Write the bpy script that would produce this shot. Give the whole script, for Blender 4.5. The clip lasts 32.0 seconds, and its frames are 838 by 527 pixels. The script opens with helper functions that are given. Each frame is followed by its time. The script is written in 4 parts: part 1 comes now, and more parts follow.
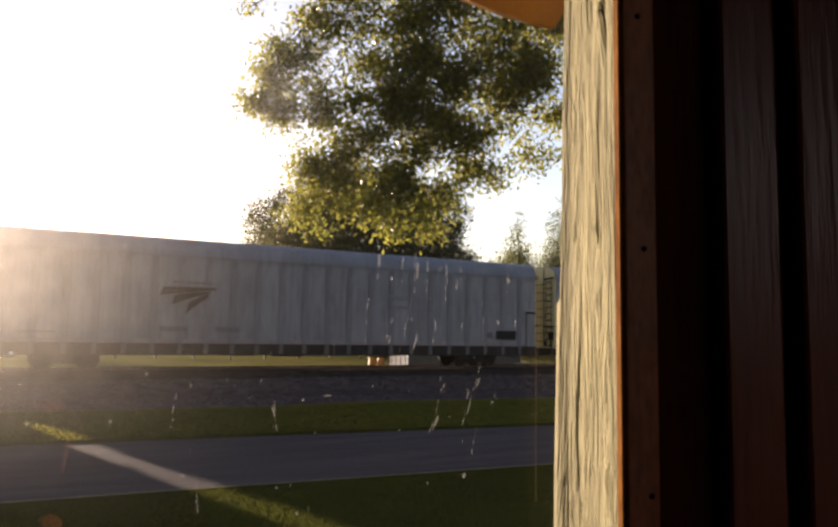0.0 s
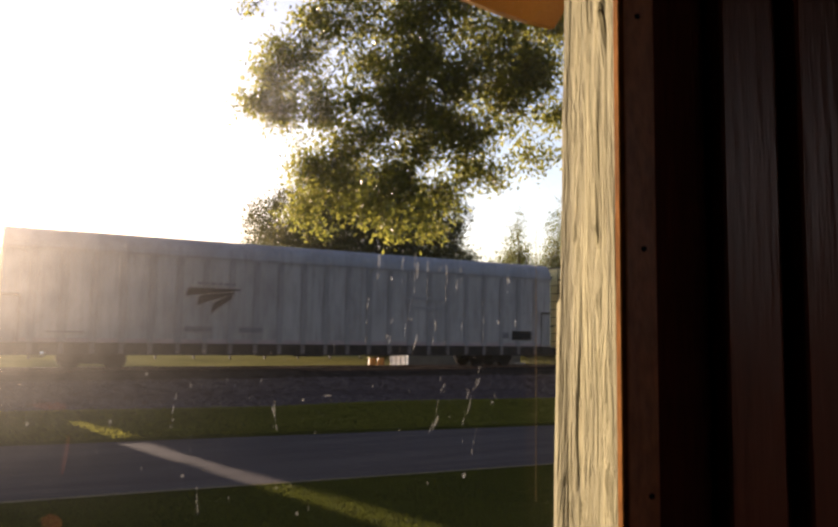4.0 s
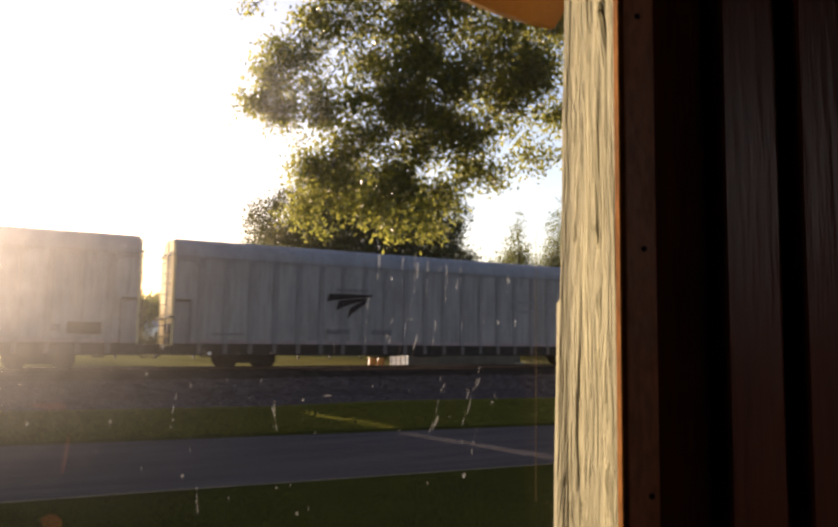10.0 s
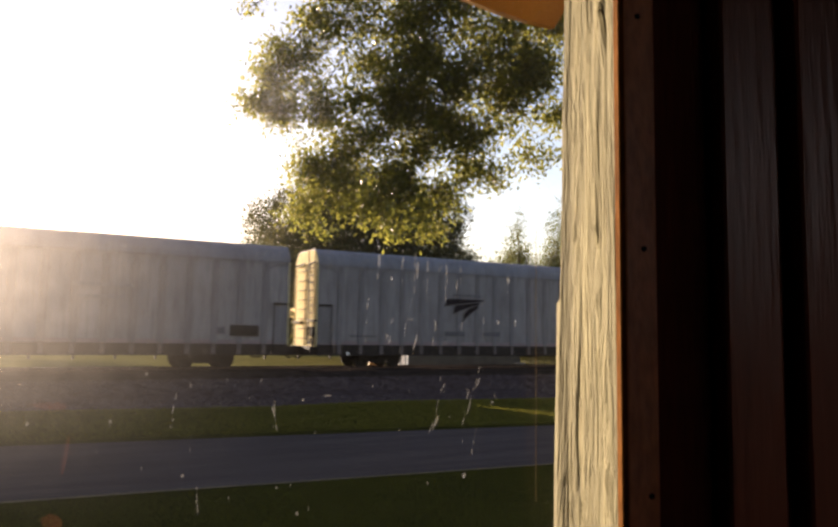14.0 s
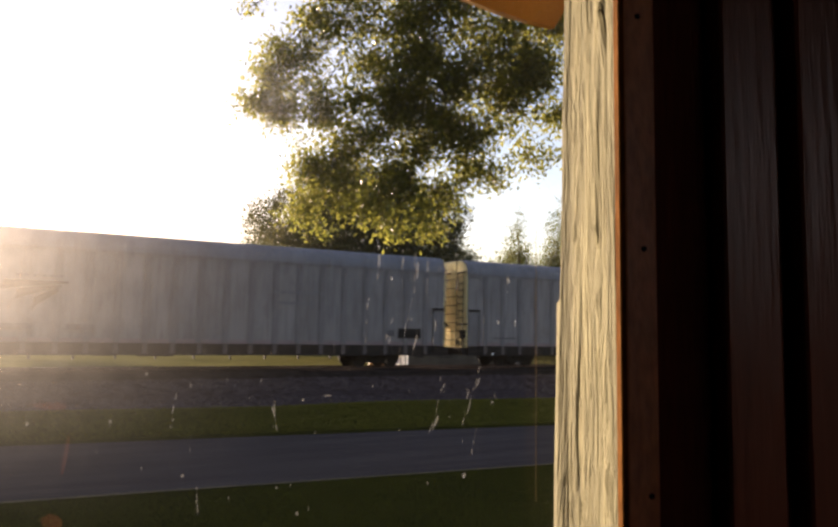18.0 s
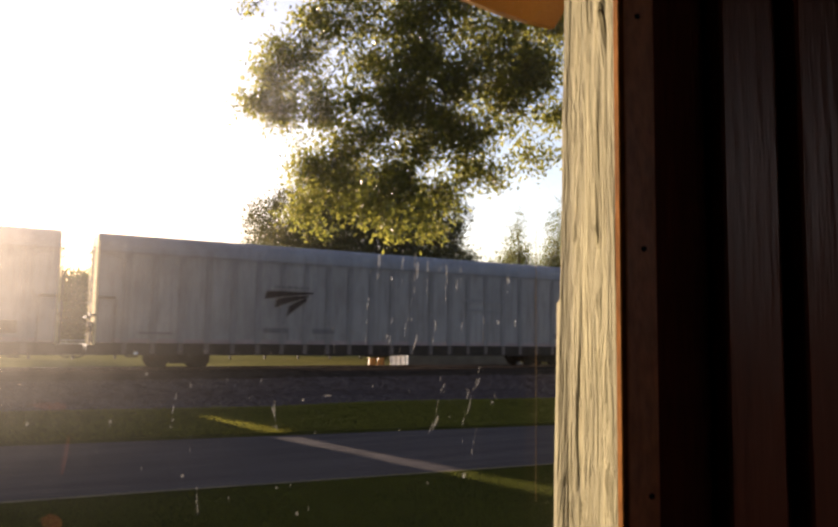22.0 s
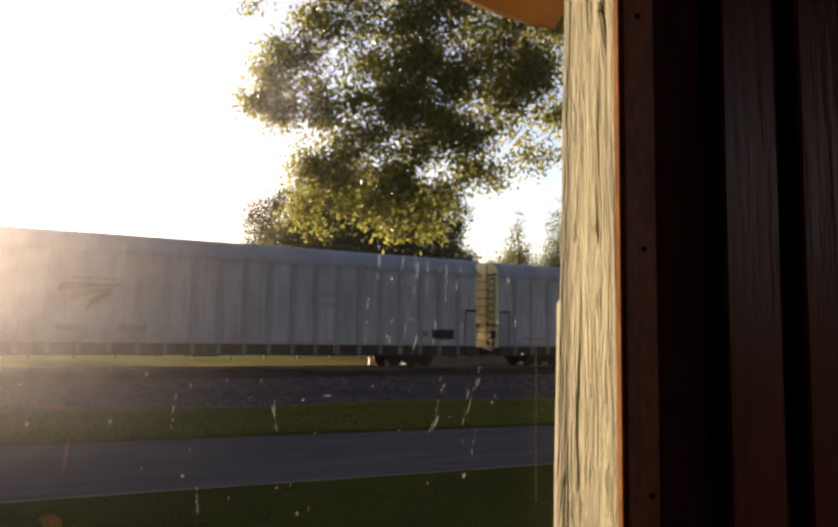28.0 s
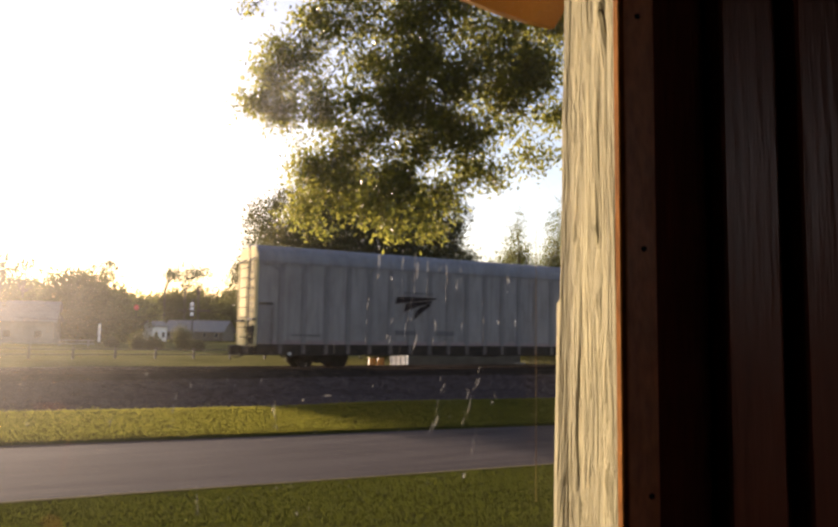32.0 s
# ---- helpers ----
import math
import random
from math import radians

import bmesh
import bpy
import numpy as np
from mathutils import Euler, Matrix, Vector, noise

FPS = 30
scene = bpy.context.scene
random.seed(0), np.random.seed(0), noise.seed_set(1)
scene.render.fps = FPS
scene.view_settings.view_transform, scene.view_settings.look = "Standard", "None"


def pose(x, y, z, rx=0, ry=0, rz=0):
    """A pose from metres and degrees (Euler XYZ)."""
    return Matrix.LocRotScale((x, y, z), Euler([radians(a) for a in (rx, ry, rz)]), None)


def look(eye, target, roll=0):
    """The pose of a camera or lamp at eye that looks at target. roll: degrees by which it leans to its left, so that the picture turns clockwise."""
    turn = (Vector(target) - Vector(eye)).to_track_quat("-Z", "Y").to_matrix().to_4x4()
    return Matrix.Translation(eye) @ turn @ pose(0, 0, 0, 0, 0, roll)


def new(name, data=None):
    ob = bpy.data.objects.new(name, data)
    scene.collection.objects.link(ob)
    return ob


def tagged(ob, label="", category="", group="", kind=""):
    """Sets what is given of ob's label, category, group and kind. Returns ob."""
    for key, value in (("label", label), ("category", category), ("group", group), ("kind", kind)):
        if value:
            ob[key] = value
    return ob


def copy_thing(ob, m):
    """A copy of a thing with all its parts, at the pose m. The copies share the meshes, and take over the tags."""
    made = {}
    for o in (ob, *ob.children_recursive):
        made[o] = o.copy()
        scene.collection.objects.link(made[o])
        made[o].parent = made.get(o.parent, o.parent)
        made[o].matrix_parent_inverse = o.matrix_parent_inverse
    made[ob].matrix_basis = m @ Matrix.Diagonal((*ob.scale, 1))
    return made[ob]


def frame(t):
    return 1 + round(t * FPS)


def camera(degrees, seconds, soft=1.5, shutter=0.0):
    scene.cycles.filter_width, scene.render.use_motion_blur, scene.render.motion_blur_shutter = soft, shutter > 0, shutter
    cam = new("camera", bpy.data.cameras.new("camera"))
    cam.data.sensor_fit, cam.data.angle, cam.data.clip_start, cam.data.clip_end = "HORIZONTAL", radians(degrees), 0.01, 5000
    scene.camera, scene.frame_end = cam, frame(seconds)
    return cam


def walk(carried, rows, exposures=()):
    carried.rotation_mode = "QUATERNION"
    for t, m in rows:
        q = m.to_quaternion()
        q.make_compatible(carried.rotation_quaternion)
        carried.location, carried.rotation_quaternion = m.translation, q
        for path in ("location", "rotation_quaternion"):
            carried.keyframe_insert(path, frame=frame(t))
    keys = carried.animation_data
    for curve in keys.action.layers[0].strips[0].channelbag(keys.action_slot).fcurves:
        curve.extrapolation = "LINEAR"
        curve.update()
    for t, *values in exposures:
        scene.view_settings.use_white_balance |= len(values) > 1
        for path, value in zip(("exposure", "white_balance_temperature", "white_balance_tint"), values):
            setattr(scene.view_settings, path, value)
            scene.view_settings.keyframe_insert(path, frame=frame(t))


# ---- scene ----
cam = camera(58.71, 32.0, soft=2.7, shutter=0.2)
EYE, FOCAL = Vector((0, 0, 2.62)), 1394.0   # the eye, and the lens in units of the picture
VIEW = pose(*EYE, 90 + 5.573, 0, 0) @ pose(0, 0, 0, 0, 0, 0.91)
walk(cam, [(0.0, VIEW), (32.0, VIEW)], exposures=[(0.0, 1.68, 7000, 29), (32.0, 1.68, 7000, 29)])

# ---- light ----
SUN_AZ, SUN_EL = -42.3, 8.5          # degrees from +y towards +x, and above the horizon
world = bpy.data.worlds.new("sky")
scene.world = world
world.use_nodes = True
wn = world.node_tree.nodes
sky = wn.new("ShaderNodeTexSky")
sky.sky_type = "NISHITA"
sky.sun_disc = False
sky.sun_elevation = radians(SUN_EL)
sky.sun_rotation = radians(SUN_AZ)
sky.air_density, sky.dust_density, sky.ozone_density = 1.0, 1.25, 1.3
wn["Background"].inputs["Strength"].default_value = 0.104
world.node_tree.links.new(sky.outputs[0], wn["Background"].inputs["Color"])

sun_data = bpy.data.lights.new("sun", "SUN")
sun_data.energy, sun_data.angle, sun_data.color = 5.0, radians(0.55), (1.0, 0.9, 0.68)
sun = new("sun", sun_data)
to_sun = Vector((math.sin(radians(SUN_AZ)) * math.cos(radians(SUN_EL)),
                 math.cos(radians(SUN_AZ)) * math.cos(radians(SUN_EL)), math.sin(radians(SUN_EL))))
sun.matrix_world = look(to_sun * 50, (0, 0, 0))


# ---- materials ----
def material(name, a, b, scale=4.0, rough=0.7, bump=0.2, metal=0.0, fine=60.0, stretch=(1, 1, 1), vary=0.0,
             lift=0.5, translucent=0.0, spec=0.5, coords="Object"):
    """Two colours mixed by noise at two scales, with relief; vary: how far single objects differ."""
    m = bpy.data.materials.new(name)
    m.use_nodes = True
    n, l = m.node_tree.nodes, m.node_tree.links
    bsdf = n["Principled BSDF"]
    tc, mp = n.new("ShaderNodeTexCoord"), n.new("ShaderNodeMapping")
    mp.inputs["Scale"].default_value = stretch
    l.new(tc.outputs[coords], mp.inputs["Vector"])
    big, small = n.new("ShaderNodeTexNoise"), n.new("ShaderNodeTexNoise")
    for tex, sc in ((big, scale), (small, fine)):
        tex.inputs["Scale"].default_value = sc
        tex.inputs["Detail"].default_value = 5.0
        l.new(mp.outputs[0], tex.inputs["Vector"])
    mix = n.new("ShaderNodeMix")
    mix.data_type = "RGBA"
    mix.inputs["A"].default_value, mix.inputs["B"].default_value = (*a, 1), (*b, 1)
    add = n.new("ShaderNodeMath")
    add.operation = "MULTIPLY_ADD"
    add.inputs[1].default_value, add.inputs[2].default_value = 0.6, 0.0
    l.new(small.outputs["Fac"], add.inputs[0])
    l.new(big.outputs["Fac"], add.inputs[2])
    ramp = n.new("ShaderNodeMapRange")
    ramp.inputs["From Min"].default_value, ramp.inputs["From Max"].default_value = 0.55, 1.05
    l.new(add.outputs[0], ramp.inputs["Value"])
    l.new(ramp.outputs[0], mix.inputs["Factor"])
    colour = mix.outputs["Result"]
    if vary:
        info, hsv = n.new("ShaderNodeObjectInfo"), n.new("ShaderNodeHueSaturation")
        vr = n.new("ShaderNodeMapRange")
        vr.inputs["To Min"].default_value, vr.inputs["To Max"].default_value = 1 - vary, 1 + vary
        l.new(info.outputs["Random"], vr.inputs["Value"])
        l.new(vr.outputs[0], hsv.inputs["Value"])
        l.new(colour, hsv.inputs["Color"])
        colour = hsv.outputs["Color"]
    l.new(colour, bsdf.inputs["Base Color"])
    bsdf.inputs["Roughness"].default_value = rough
    bsdf.inputs["Metallic"].default_value = metal
    bsdf.inputs["Specular IOR Level"].default_value = spec
    if bump:
        bp = n.new("ShaderNodeBump")
        bp.inputs["Strength"].default_value = bump
        bp.inputs["Distance"].default_value = 0.02
        l.new(add.outputs[0], bp.inputs["Height"])
        l.new(bp.outputs[0], bsdf.inputs["Normal"])
    if translucent:
        tr, ms = n.new("ShaderNodeBsdfTranslucent"), n.new("ShaderNodeMixShader")
        ms.inputs[0].default_value = translucent
        l.new(colour, tr.inputs["Color"])
        l.new(bsdf.outputs[0], ms.inputs[1])
        l.new(tr.outputs[0], ms.inputs[2])
        l.new(ms.outputs[0], n["Material Output"].inputs["Surface"])
    return m


def leaf_material(name, dark, light, translucent=0.45, rough=0.4, glow=1.25):
    m = bpy.data.materials.new(name)
    m.use_nodes = True
    n, l = m.node_tree.nodes, m.node_tree.links
    bsdf = n["Principled BSDF"]
    geo, mix = n.new("ShaderNodeNewGeometry"), n.new("ShaderNodeMix")
    mix.data_type = "RGBA"
    mix.inputs["A"].default_value, mix.inputs["B"].default_value = (*dark, 1), (*light, 1)
    l.new(geo.outputs["Random Per Island"], mix.inputs["Factor"])
    l.new(mix.outputs["Result"], bsdf.inputs["Base Color"])
    bsdf.inputs["Roughness"].default_value = rough
    bsdf.inputs["Specular IOR Level"].default_value = 0.5 if rough < 0.6 else 0.1
    tr, ms = n.new("ShaderNodeBsdfTranslucent"), n.new("ShaderNodeMixShader")
    hs = n.new("ShaderNodeHueSaturation")
    hs.inputs["Value"].default_value, hs.inputs["Saturation"].default_value = glow, 1.0
    l.new(mix.outputs["Result"], hs.inputs["Color"])
    l.new(hs.outputs[0], tr.inputs["Color"])
    ms.inputs[0].default_value = translucent
    l.new(bsdf.outputs[0], ms.inputs[1])
    l.new(tr.outputs[0], ms.inputs[2])
    l.new(ms.outputs[0], n["Material Output"].inputs["Surface"])
    return m


def streaked(name, a, b, grime, rough=0.6):
    """Old paint on steel: faded patches, and dirt that rain has drawn down the sheet."""
    m = material(name, a, b, 0.7, rough, 0.1, stretch=(1, 1, 0.3), vary=0.06, spec=0.3)
    n, l = m.node_tree.nodes, m.node_tree.links
    bsdf = n["Principled BSDF"]
    tc = n.new("ShaderNodeTexCoord")
    paint = bsdf.inputs["Base Color"].links[0].from_socket
    for scale, size, low, high, most in (((1.0, 1.0, 0.09), 5.5, 0.47, 0.72, 0.75), ((1.0, 1.0, 0.5), 1.3, 0.5, 0.7, 0.4)):
        mp, tex, span, mix = (n.new(k) for k in ("ShaderNodeMapping", "ShaderNodeTexNoise", "ShaderNodeMapRange", "ShaderNodeMix"))
        mp.inputs["Scale"].default_value = scale
        tex.inputs["Scale"].default_value, tex.inputs["Detail"].default_value, tex.inputs["Roughness"].default_value = size, 6.0, 0.65
        for key, value in (("From Min", low), ("From Max", high), ("To Min", 0.0), ("To Max", most)):
            span.inputs[key].default_value = value
        mix.data_type = "RGBA"
        mix.inputs["B"].default_value = (*grime, 1)
        l.new(tc.outputs["Object"], mp.inputs["Vector"])
        l.new(mp.outputs[0], tex.inputs["Vector"])
        l.new(tex.outputs["Fac"], span.inputs["Value"])
        l.new(span.outputs[0], mix.inputs["Factor"])
        l.new(paint, mix.inputs["A"])
        paint = mix.outputs["Result"]
    l.new(paint, bsdf.inputs["Base Color"])
    return m


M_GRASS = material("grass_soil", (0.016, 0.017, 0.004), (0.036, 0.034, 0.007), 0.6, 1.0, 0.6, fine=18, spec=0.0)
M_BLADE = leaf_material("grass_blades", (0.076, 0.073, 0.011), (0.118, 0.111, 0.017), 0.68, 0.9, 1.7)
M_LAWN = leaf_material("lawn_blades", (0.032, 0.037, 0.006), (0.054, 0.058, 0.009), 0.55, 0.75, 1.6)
M_ASPHALT = material("asphalt", (0.038, 0.032, 0.032), (0.067, 0.056, 0.055), 1.6, 1.0, 0.5, fine=60, spec=0.02, stretch=(0.14, 1.2, 1))
M_EDGE = material("road_edge_sand", (0.085, 0.072, 0.042), (0.17, 0.14, 0.08), 2.5, 1.0, 0.4, fine=60, spec=0.0)
M_BALLAST = material("ballast", (0.027, 0.018, 0.017), (0.085, 0.061, 0.057), 2.6, 1.0, 1.0, fine=9, spec=0.0)
# darker copy of the ballast, with the shade by the rails in its colour
M_BALLAST_SHADE = material("ballast_shade", (0.014, 0.01, 0.008), (0.042, 0.031, 0.026), 2.6, 1.0, 1.0, fine=9, spec=0.0)
M_STONE = material("ballast_stone", (0.042, 0.031, 0.03), (0.125, 0.094, 0.087), 3, 1.0, 0.5, fine=40, spec=0.0)
M_RAIL = material("rail_steel", (0.06, 0.035, 0.025), (0.13, 0.08, 0.06), 3, 0.6, 0.2, metal=0.6)
M_SLEEPER = material("sleeper_wood", (0.04, 0.03, 0.024), (0.1, 0.075, 0.055), 3, 0.9, 0.6, stretch=(1, 8, 1))
M_CAR = streaked("rail_car_paint", (0.158, 0.143, 0.144), (0.222, 0.203, 0.203), (0.085, 0.07, 0.066))
M_CARPOST = streaked("rail_car_post", (0.118, 0.106, 0.109), (0.172, 0.156, 0.159), (0.06, 0.05, 0.047))
M_ROOF = streaked("rail_car_roof", (0.13, 0.128, 0.144), (0.182, 0.178, 0.198), (0.11, 0.1, 0.1), 0.75)
M_BRACKET = material("rusty_bracket", (0.05, 0.036, 0.033), (0.095, 0.07, 0.065), 3, 0.7, 0.2, vary=0.1)
M_END = material("rail_car_end", (0.6, 0.49, 0.25), (0.72, 0.6, 0.33), 1.2, 0.9, 0.15, stretch=(1, 1, 0.3), spec=0.03)
M_IRON = material("dark_iron", (0.009, 0.007, 0.006), (0.028, 0.02, 0.016), 3, 0.8, 0.3, spec=0.2)
M_BLACK = material("black_fitting", (0.01, 0.009, 0.009), (0.025, 0.022, 0.02), 5, 0.8, 0.2, spec=0.1)
M_LOGO = material("logo_paint", (0.01, 0.007, 0.008), (0.024, 0.017, 0.02), 3, 0.8, 0.05, spec=0.1)
M_MARK = material("stencil_paint", (0.05, 0.044, 0.05), (0.09, 0.083, 0.09), 6, 0.6, 0.05)
M_FAINT = material("worn_stencil_paint", (0.11, 0.102, 0.11), (0.15, 0.14, 0.148), 6, 0.6, 0.05)
M_BARK = material("bark", (0.05, 0.038, 0.028), (0.14, 0.11, 0.085), 4, 0.95, 1.0, stretch=(3, 3, 0.6), fine=30)
M_LEAF = leaf_material("oak_leaves", (0.068, 0.074, 0.013), (0.172, 0.164, 0.03), 0.66, 0.28, 1.95)
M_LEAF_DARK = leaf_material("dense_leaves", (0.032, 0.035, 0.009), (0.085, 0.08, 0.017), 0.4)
M_LEAF_FAR = leaf_material("far_leaves", (0.065, 0.074, 0.022), (0.15, 0.15, 0.044), 0.5, 0.7)
M_PINE = leaf_material("pine_needles", (0.03, 0.045, 0.012), (0.07, 0.085, 0.025), 0.3)
M_WHITE = material("white_paint", (0.7, 0.69, 0.66), (0.8, 0.79, 0.77), 3, 0.6, 0.1)
M_FARLAWN = material("pale_lawn", (0.085, 0.08, 0.026), (0.145, 0.13, 0.046), 0.25, 1.0, 0.5, fine=3, spec=0.0)
M_WALL = material("house_wall", (0.22, 0.2, 0.165), (0.3, 0.275, 0.23), 1, 0.85, 0.1)
M_DOCK = material("shaded_concrete", (0.09, 0.08, 0.062), (0.15, 0.132, 0.1), 1.5, 0.9, 0.3)
M_SHINGLE = material("roof_shingles", (0.14, 0.13, 0.13), (0.22, 0.21, 0.2), 2, 0.9, 0.4, fine=25)
M_FENCE = material("fence_wood", (0.065, 0.055, 0.042), (0.14, 0.118, 0.09), 3, 0.9, 0.4, stretch=(1, 1, 1))
M_ORANGE = material("orange_plastic", (0.4, 0.15, 0.02), (0.5, 0.21, 0.03), 5, 0.5, 0.05)
M_GLASSDARK = material("window_glass_dark", (0.02, 0.022, 0.025), (0.04, 0.042, 0.045), 3, 0.1, 0.0)
M_DARKWOOD = material("dark_stained_boards", (0.05, 0.013, 0.0075), (0.11, 0.03, 0.017), 3, 0.33, 0.12, stretch=(8, 8, 0.5), fine=30, spec=0.9)
M_DARKWOOD.node_tree.nodes["Principled BSDF"].inputs["Specular Tint"].default_value = (1.0, 0.7, 0.62, 1)
M_TRIM = material("red_brown_stain", (0.18, 0.062, 0.024), (0.5, 0.172, 0.06), 5, 0.45, 0.15, stretch=(4, 4, 1.2), fine=60, spec=0.6)
M_POST = material("weathered_timber", (0.08, 0.07, 0.034), (0.2, 0.178, 0.09), 5, 0.9, 0.7, stretch=(6, 6, 0.5), fine=45, spec=0.2)
# darkened copy of the board stain, holding the shade of the recesses
M_BOARD_SHADE = material("board_shade", (0.045, 0.011, 0.0065), (0.09, 0.022, 0.012), 4, 0.8, 0.3, stretch=(8, 8, 0.5), spec=0.1)
# pale boards for unseen surfaces that bounce light onto the window post
M_BOUNCE_BOARD = material("bounce_boards", (0.42, 0.28, 0.17), (0.58, 0.4, 0.25), 2, 0.7, 0.3, stretch=(6, 6, 0.5), fine=30)
M_BACKWALL = material("dark_room_boards", (0.03, 0.013, 0.008), (0.06, 0.027, 0.016), 2, 0.7, 0.3, stretch=(6, 6, 0.5), fine=30)
# tone of the sunlit rim, a lit counterpart to the red-brown stain
M_LIT_EDGE = material("lit_edge_stain", (0.035, 0.012, 0.002), (0.14, 0.054, 0.01), 8, 0.9, 0.3, stretch=(4, 4, 1), fine=60, spec=0.02)


# ---- building blocks ----
def link(name, mesh, parent=None, label="", m=None):
    ob = new(name, mesh)
    if m is not None:
        ob.matrix_basis = m
    ob.parent = parent
    if label:
        tagged(ob, label)
    return ob


def mesh_of(name, bm, mat, smooth=False):
    me = bpy.data.meshes.new(name)
    bm.to_mesh(me)
    bm.free()
    for mm in mat if isinstance(mat, (list, tuple)) else [mat]:
        me.materials.append(mm)
    if smooth:
        for p in me.polygons:
            p.use_smooth = True
    return me


def part(name, bm, mat, parent, label="", m=None, smooth=False):
    return link(name, mesh_of(name, bm, mat, smooth), parent, label, m)


def thing(name, m, label, category, group="", kind=""):
    ob = new(name)
    ob.empty_display_size = 0.3
    ob.matrix_basis = m
    return tagged(ob, label, category, group, kind)


def box(bm, x0, x1, y0, y1, z0, z1, bevel=0.0):
    r = bmesh.ops.create_cube(bm, size=1.0)
    bmesh.ops.scale(bm, vec=(x1 - x0, y1 - y0, z1 - z0), verts=r["verts"])
    bmesh.ops.translate(bm, vec=((x0 + x1) / 2, (y0 + y1) / 2, (z0 + z1) / 2), verts=r["verts"])
    if bevel:
        edges = list({e for v in r["verts"] for e in v.link_edges})
        bmesh.ops.bevel(bm, geom=edges, offset=bevel, segments=1, affect="EDGES")
    return bm


def boxes(*dims, bevel=0.0):
    bm = bmesh.new()
    for d in dims:
        box(bm, *d, bevel=bevel)
    return bm


def rod(bm, a, b, r0, r1=None, seg=8):
    a, b = Vector(a), Vector(b)
    r1 = r0 if r1 is None else r1
    m = Matrix.Translation((a + b) / 2) @ (b - a).to_track_quat("Z", "Y").to_matrix().to_4x4()
    bmesh.ops.create_cone(bm, cap_ends=True, segments=seg, radius1=r0, radius2=r1, depth=(b - a).length, matrix=m)
    return bm


def extrude_profile(pts, x0, x1, along="x"):
    """A closed outline of (y, z) drawn out along x."""
    bm = bmesh.new()
    a = [bm.verts.new((x0, y, z)) for y, z in pts]
    b = [bm.verts.new((x1, y, z)) for y, z in pts]
    n = len(pts)
    bm.faces.new(a)
    bm.faces.new(b[::-1])
    for i in range(n):
        bm.faces.new((a[i], b[i], b[(i + 1) % n], a[(i + 1) % n]))
    bmesh.ops.recalc_face_normals(bm, faces=bm.faces)
    return bm


# ---- the line of the track: x along it, y across it away from the window ----
TRACK = pose(0, 0, 0, 0, 0, 29.23)
NEAR, RAIL_Z = 33.4, 1.043            # the train's near side, the top of the rails
MID = NEAR + 1.55


def on_track(x, y, z=0.0, rz=0.0):
    return TRACK @ pose(x, y, z, 0, 0, rz)


def level(p):
    """Height of the ground p metres across from the window."""
    rows = ((-200, 0.0), (27.2, 0.0), (29.5, 0.08), (31.9, 0.87), (32.4, 0.905), (37.5, 0.905), (40, 0.5), (46, 0.45), (900, 0.45))
    for (a, za), (b, zb) in zip(rows, rows[1:]):
        if p <= b:
            return za + (zb - za) * (p - a) / (b - a)
    return rows[-1][1]


def skew(s, p):
    """The lane and the foot of the bank run a little aslant to the rails."""
    k = 0.07 + 0.08 * min(1, max(0, (p - 13) / 14.5)) if p < 28 else max(0.0, 0.15 - 0.05 * (p - 28))
    return p - k * max(-12.0, min(26.0, s))


def verge_lift(s, p):
    """The verge stands a little above the lane, with a low worn step, and rises to the foot of the bank."""
    d = 1.4 * min(1.0, max(0.0, (s - 8.0) / 5.0))
    return float(np.interp(p, (19.45, 19.62, 20.2, 25.3 + d, 25.8 + d, 26.4 + d), (0.0, 0.075, 0.1, 0.19, 0.17, 0.0)))


def sheet(name, s0, s1, ps, mat, label, category, step=6.0, dz=0.0, rough=0.0):
    n = max(1, int((s1 - s0) / step))
    verts, faces = [], []
    for i in range(n + 1):
        s = s0 + (s1 - s0) * i / n
        for p in ps:
            k = noise.noise((s * 0.35, p * 0.35, 3.0)) * rough
            q = p if name in ("ground", "far_lawn") else skew(s, p)
            verts.append((s, q + (k * 4 if rough else 0), level(q) + (verge_lift(s, p) if name == "verge" else dz) + k))
    w = len(ps)
    for i in range(n):
        for j in range(w - 1):
            a = i * w + j
            faces.append((a, a + w, a + w + 1, a + 1))
    me = bpy.data.meshes.new(name)
    me.from_pydata(verts, [], faces)
    me.materials.append(mat)
    ob = new(name, me)
    ob.matrix_basis = TRACK
    return tagged(ob, label, category, kind="structure")


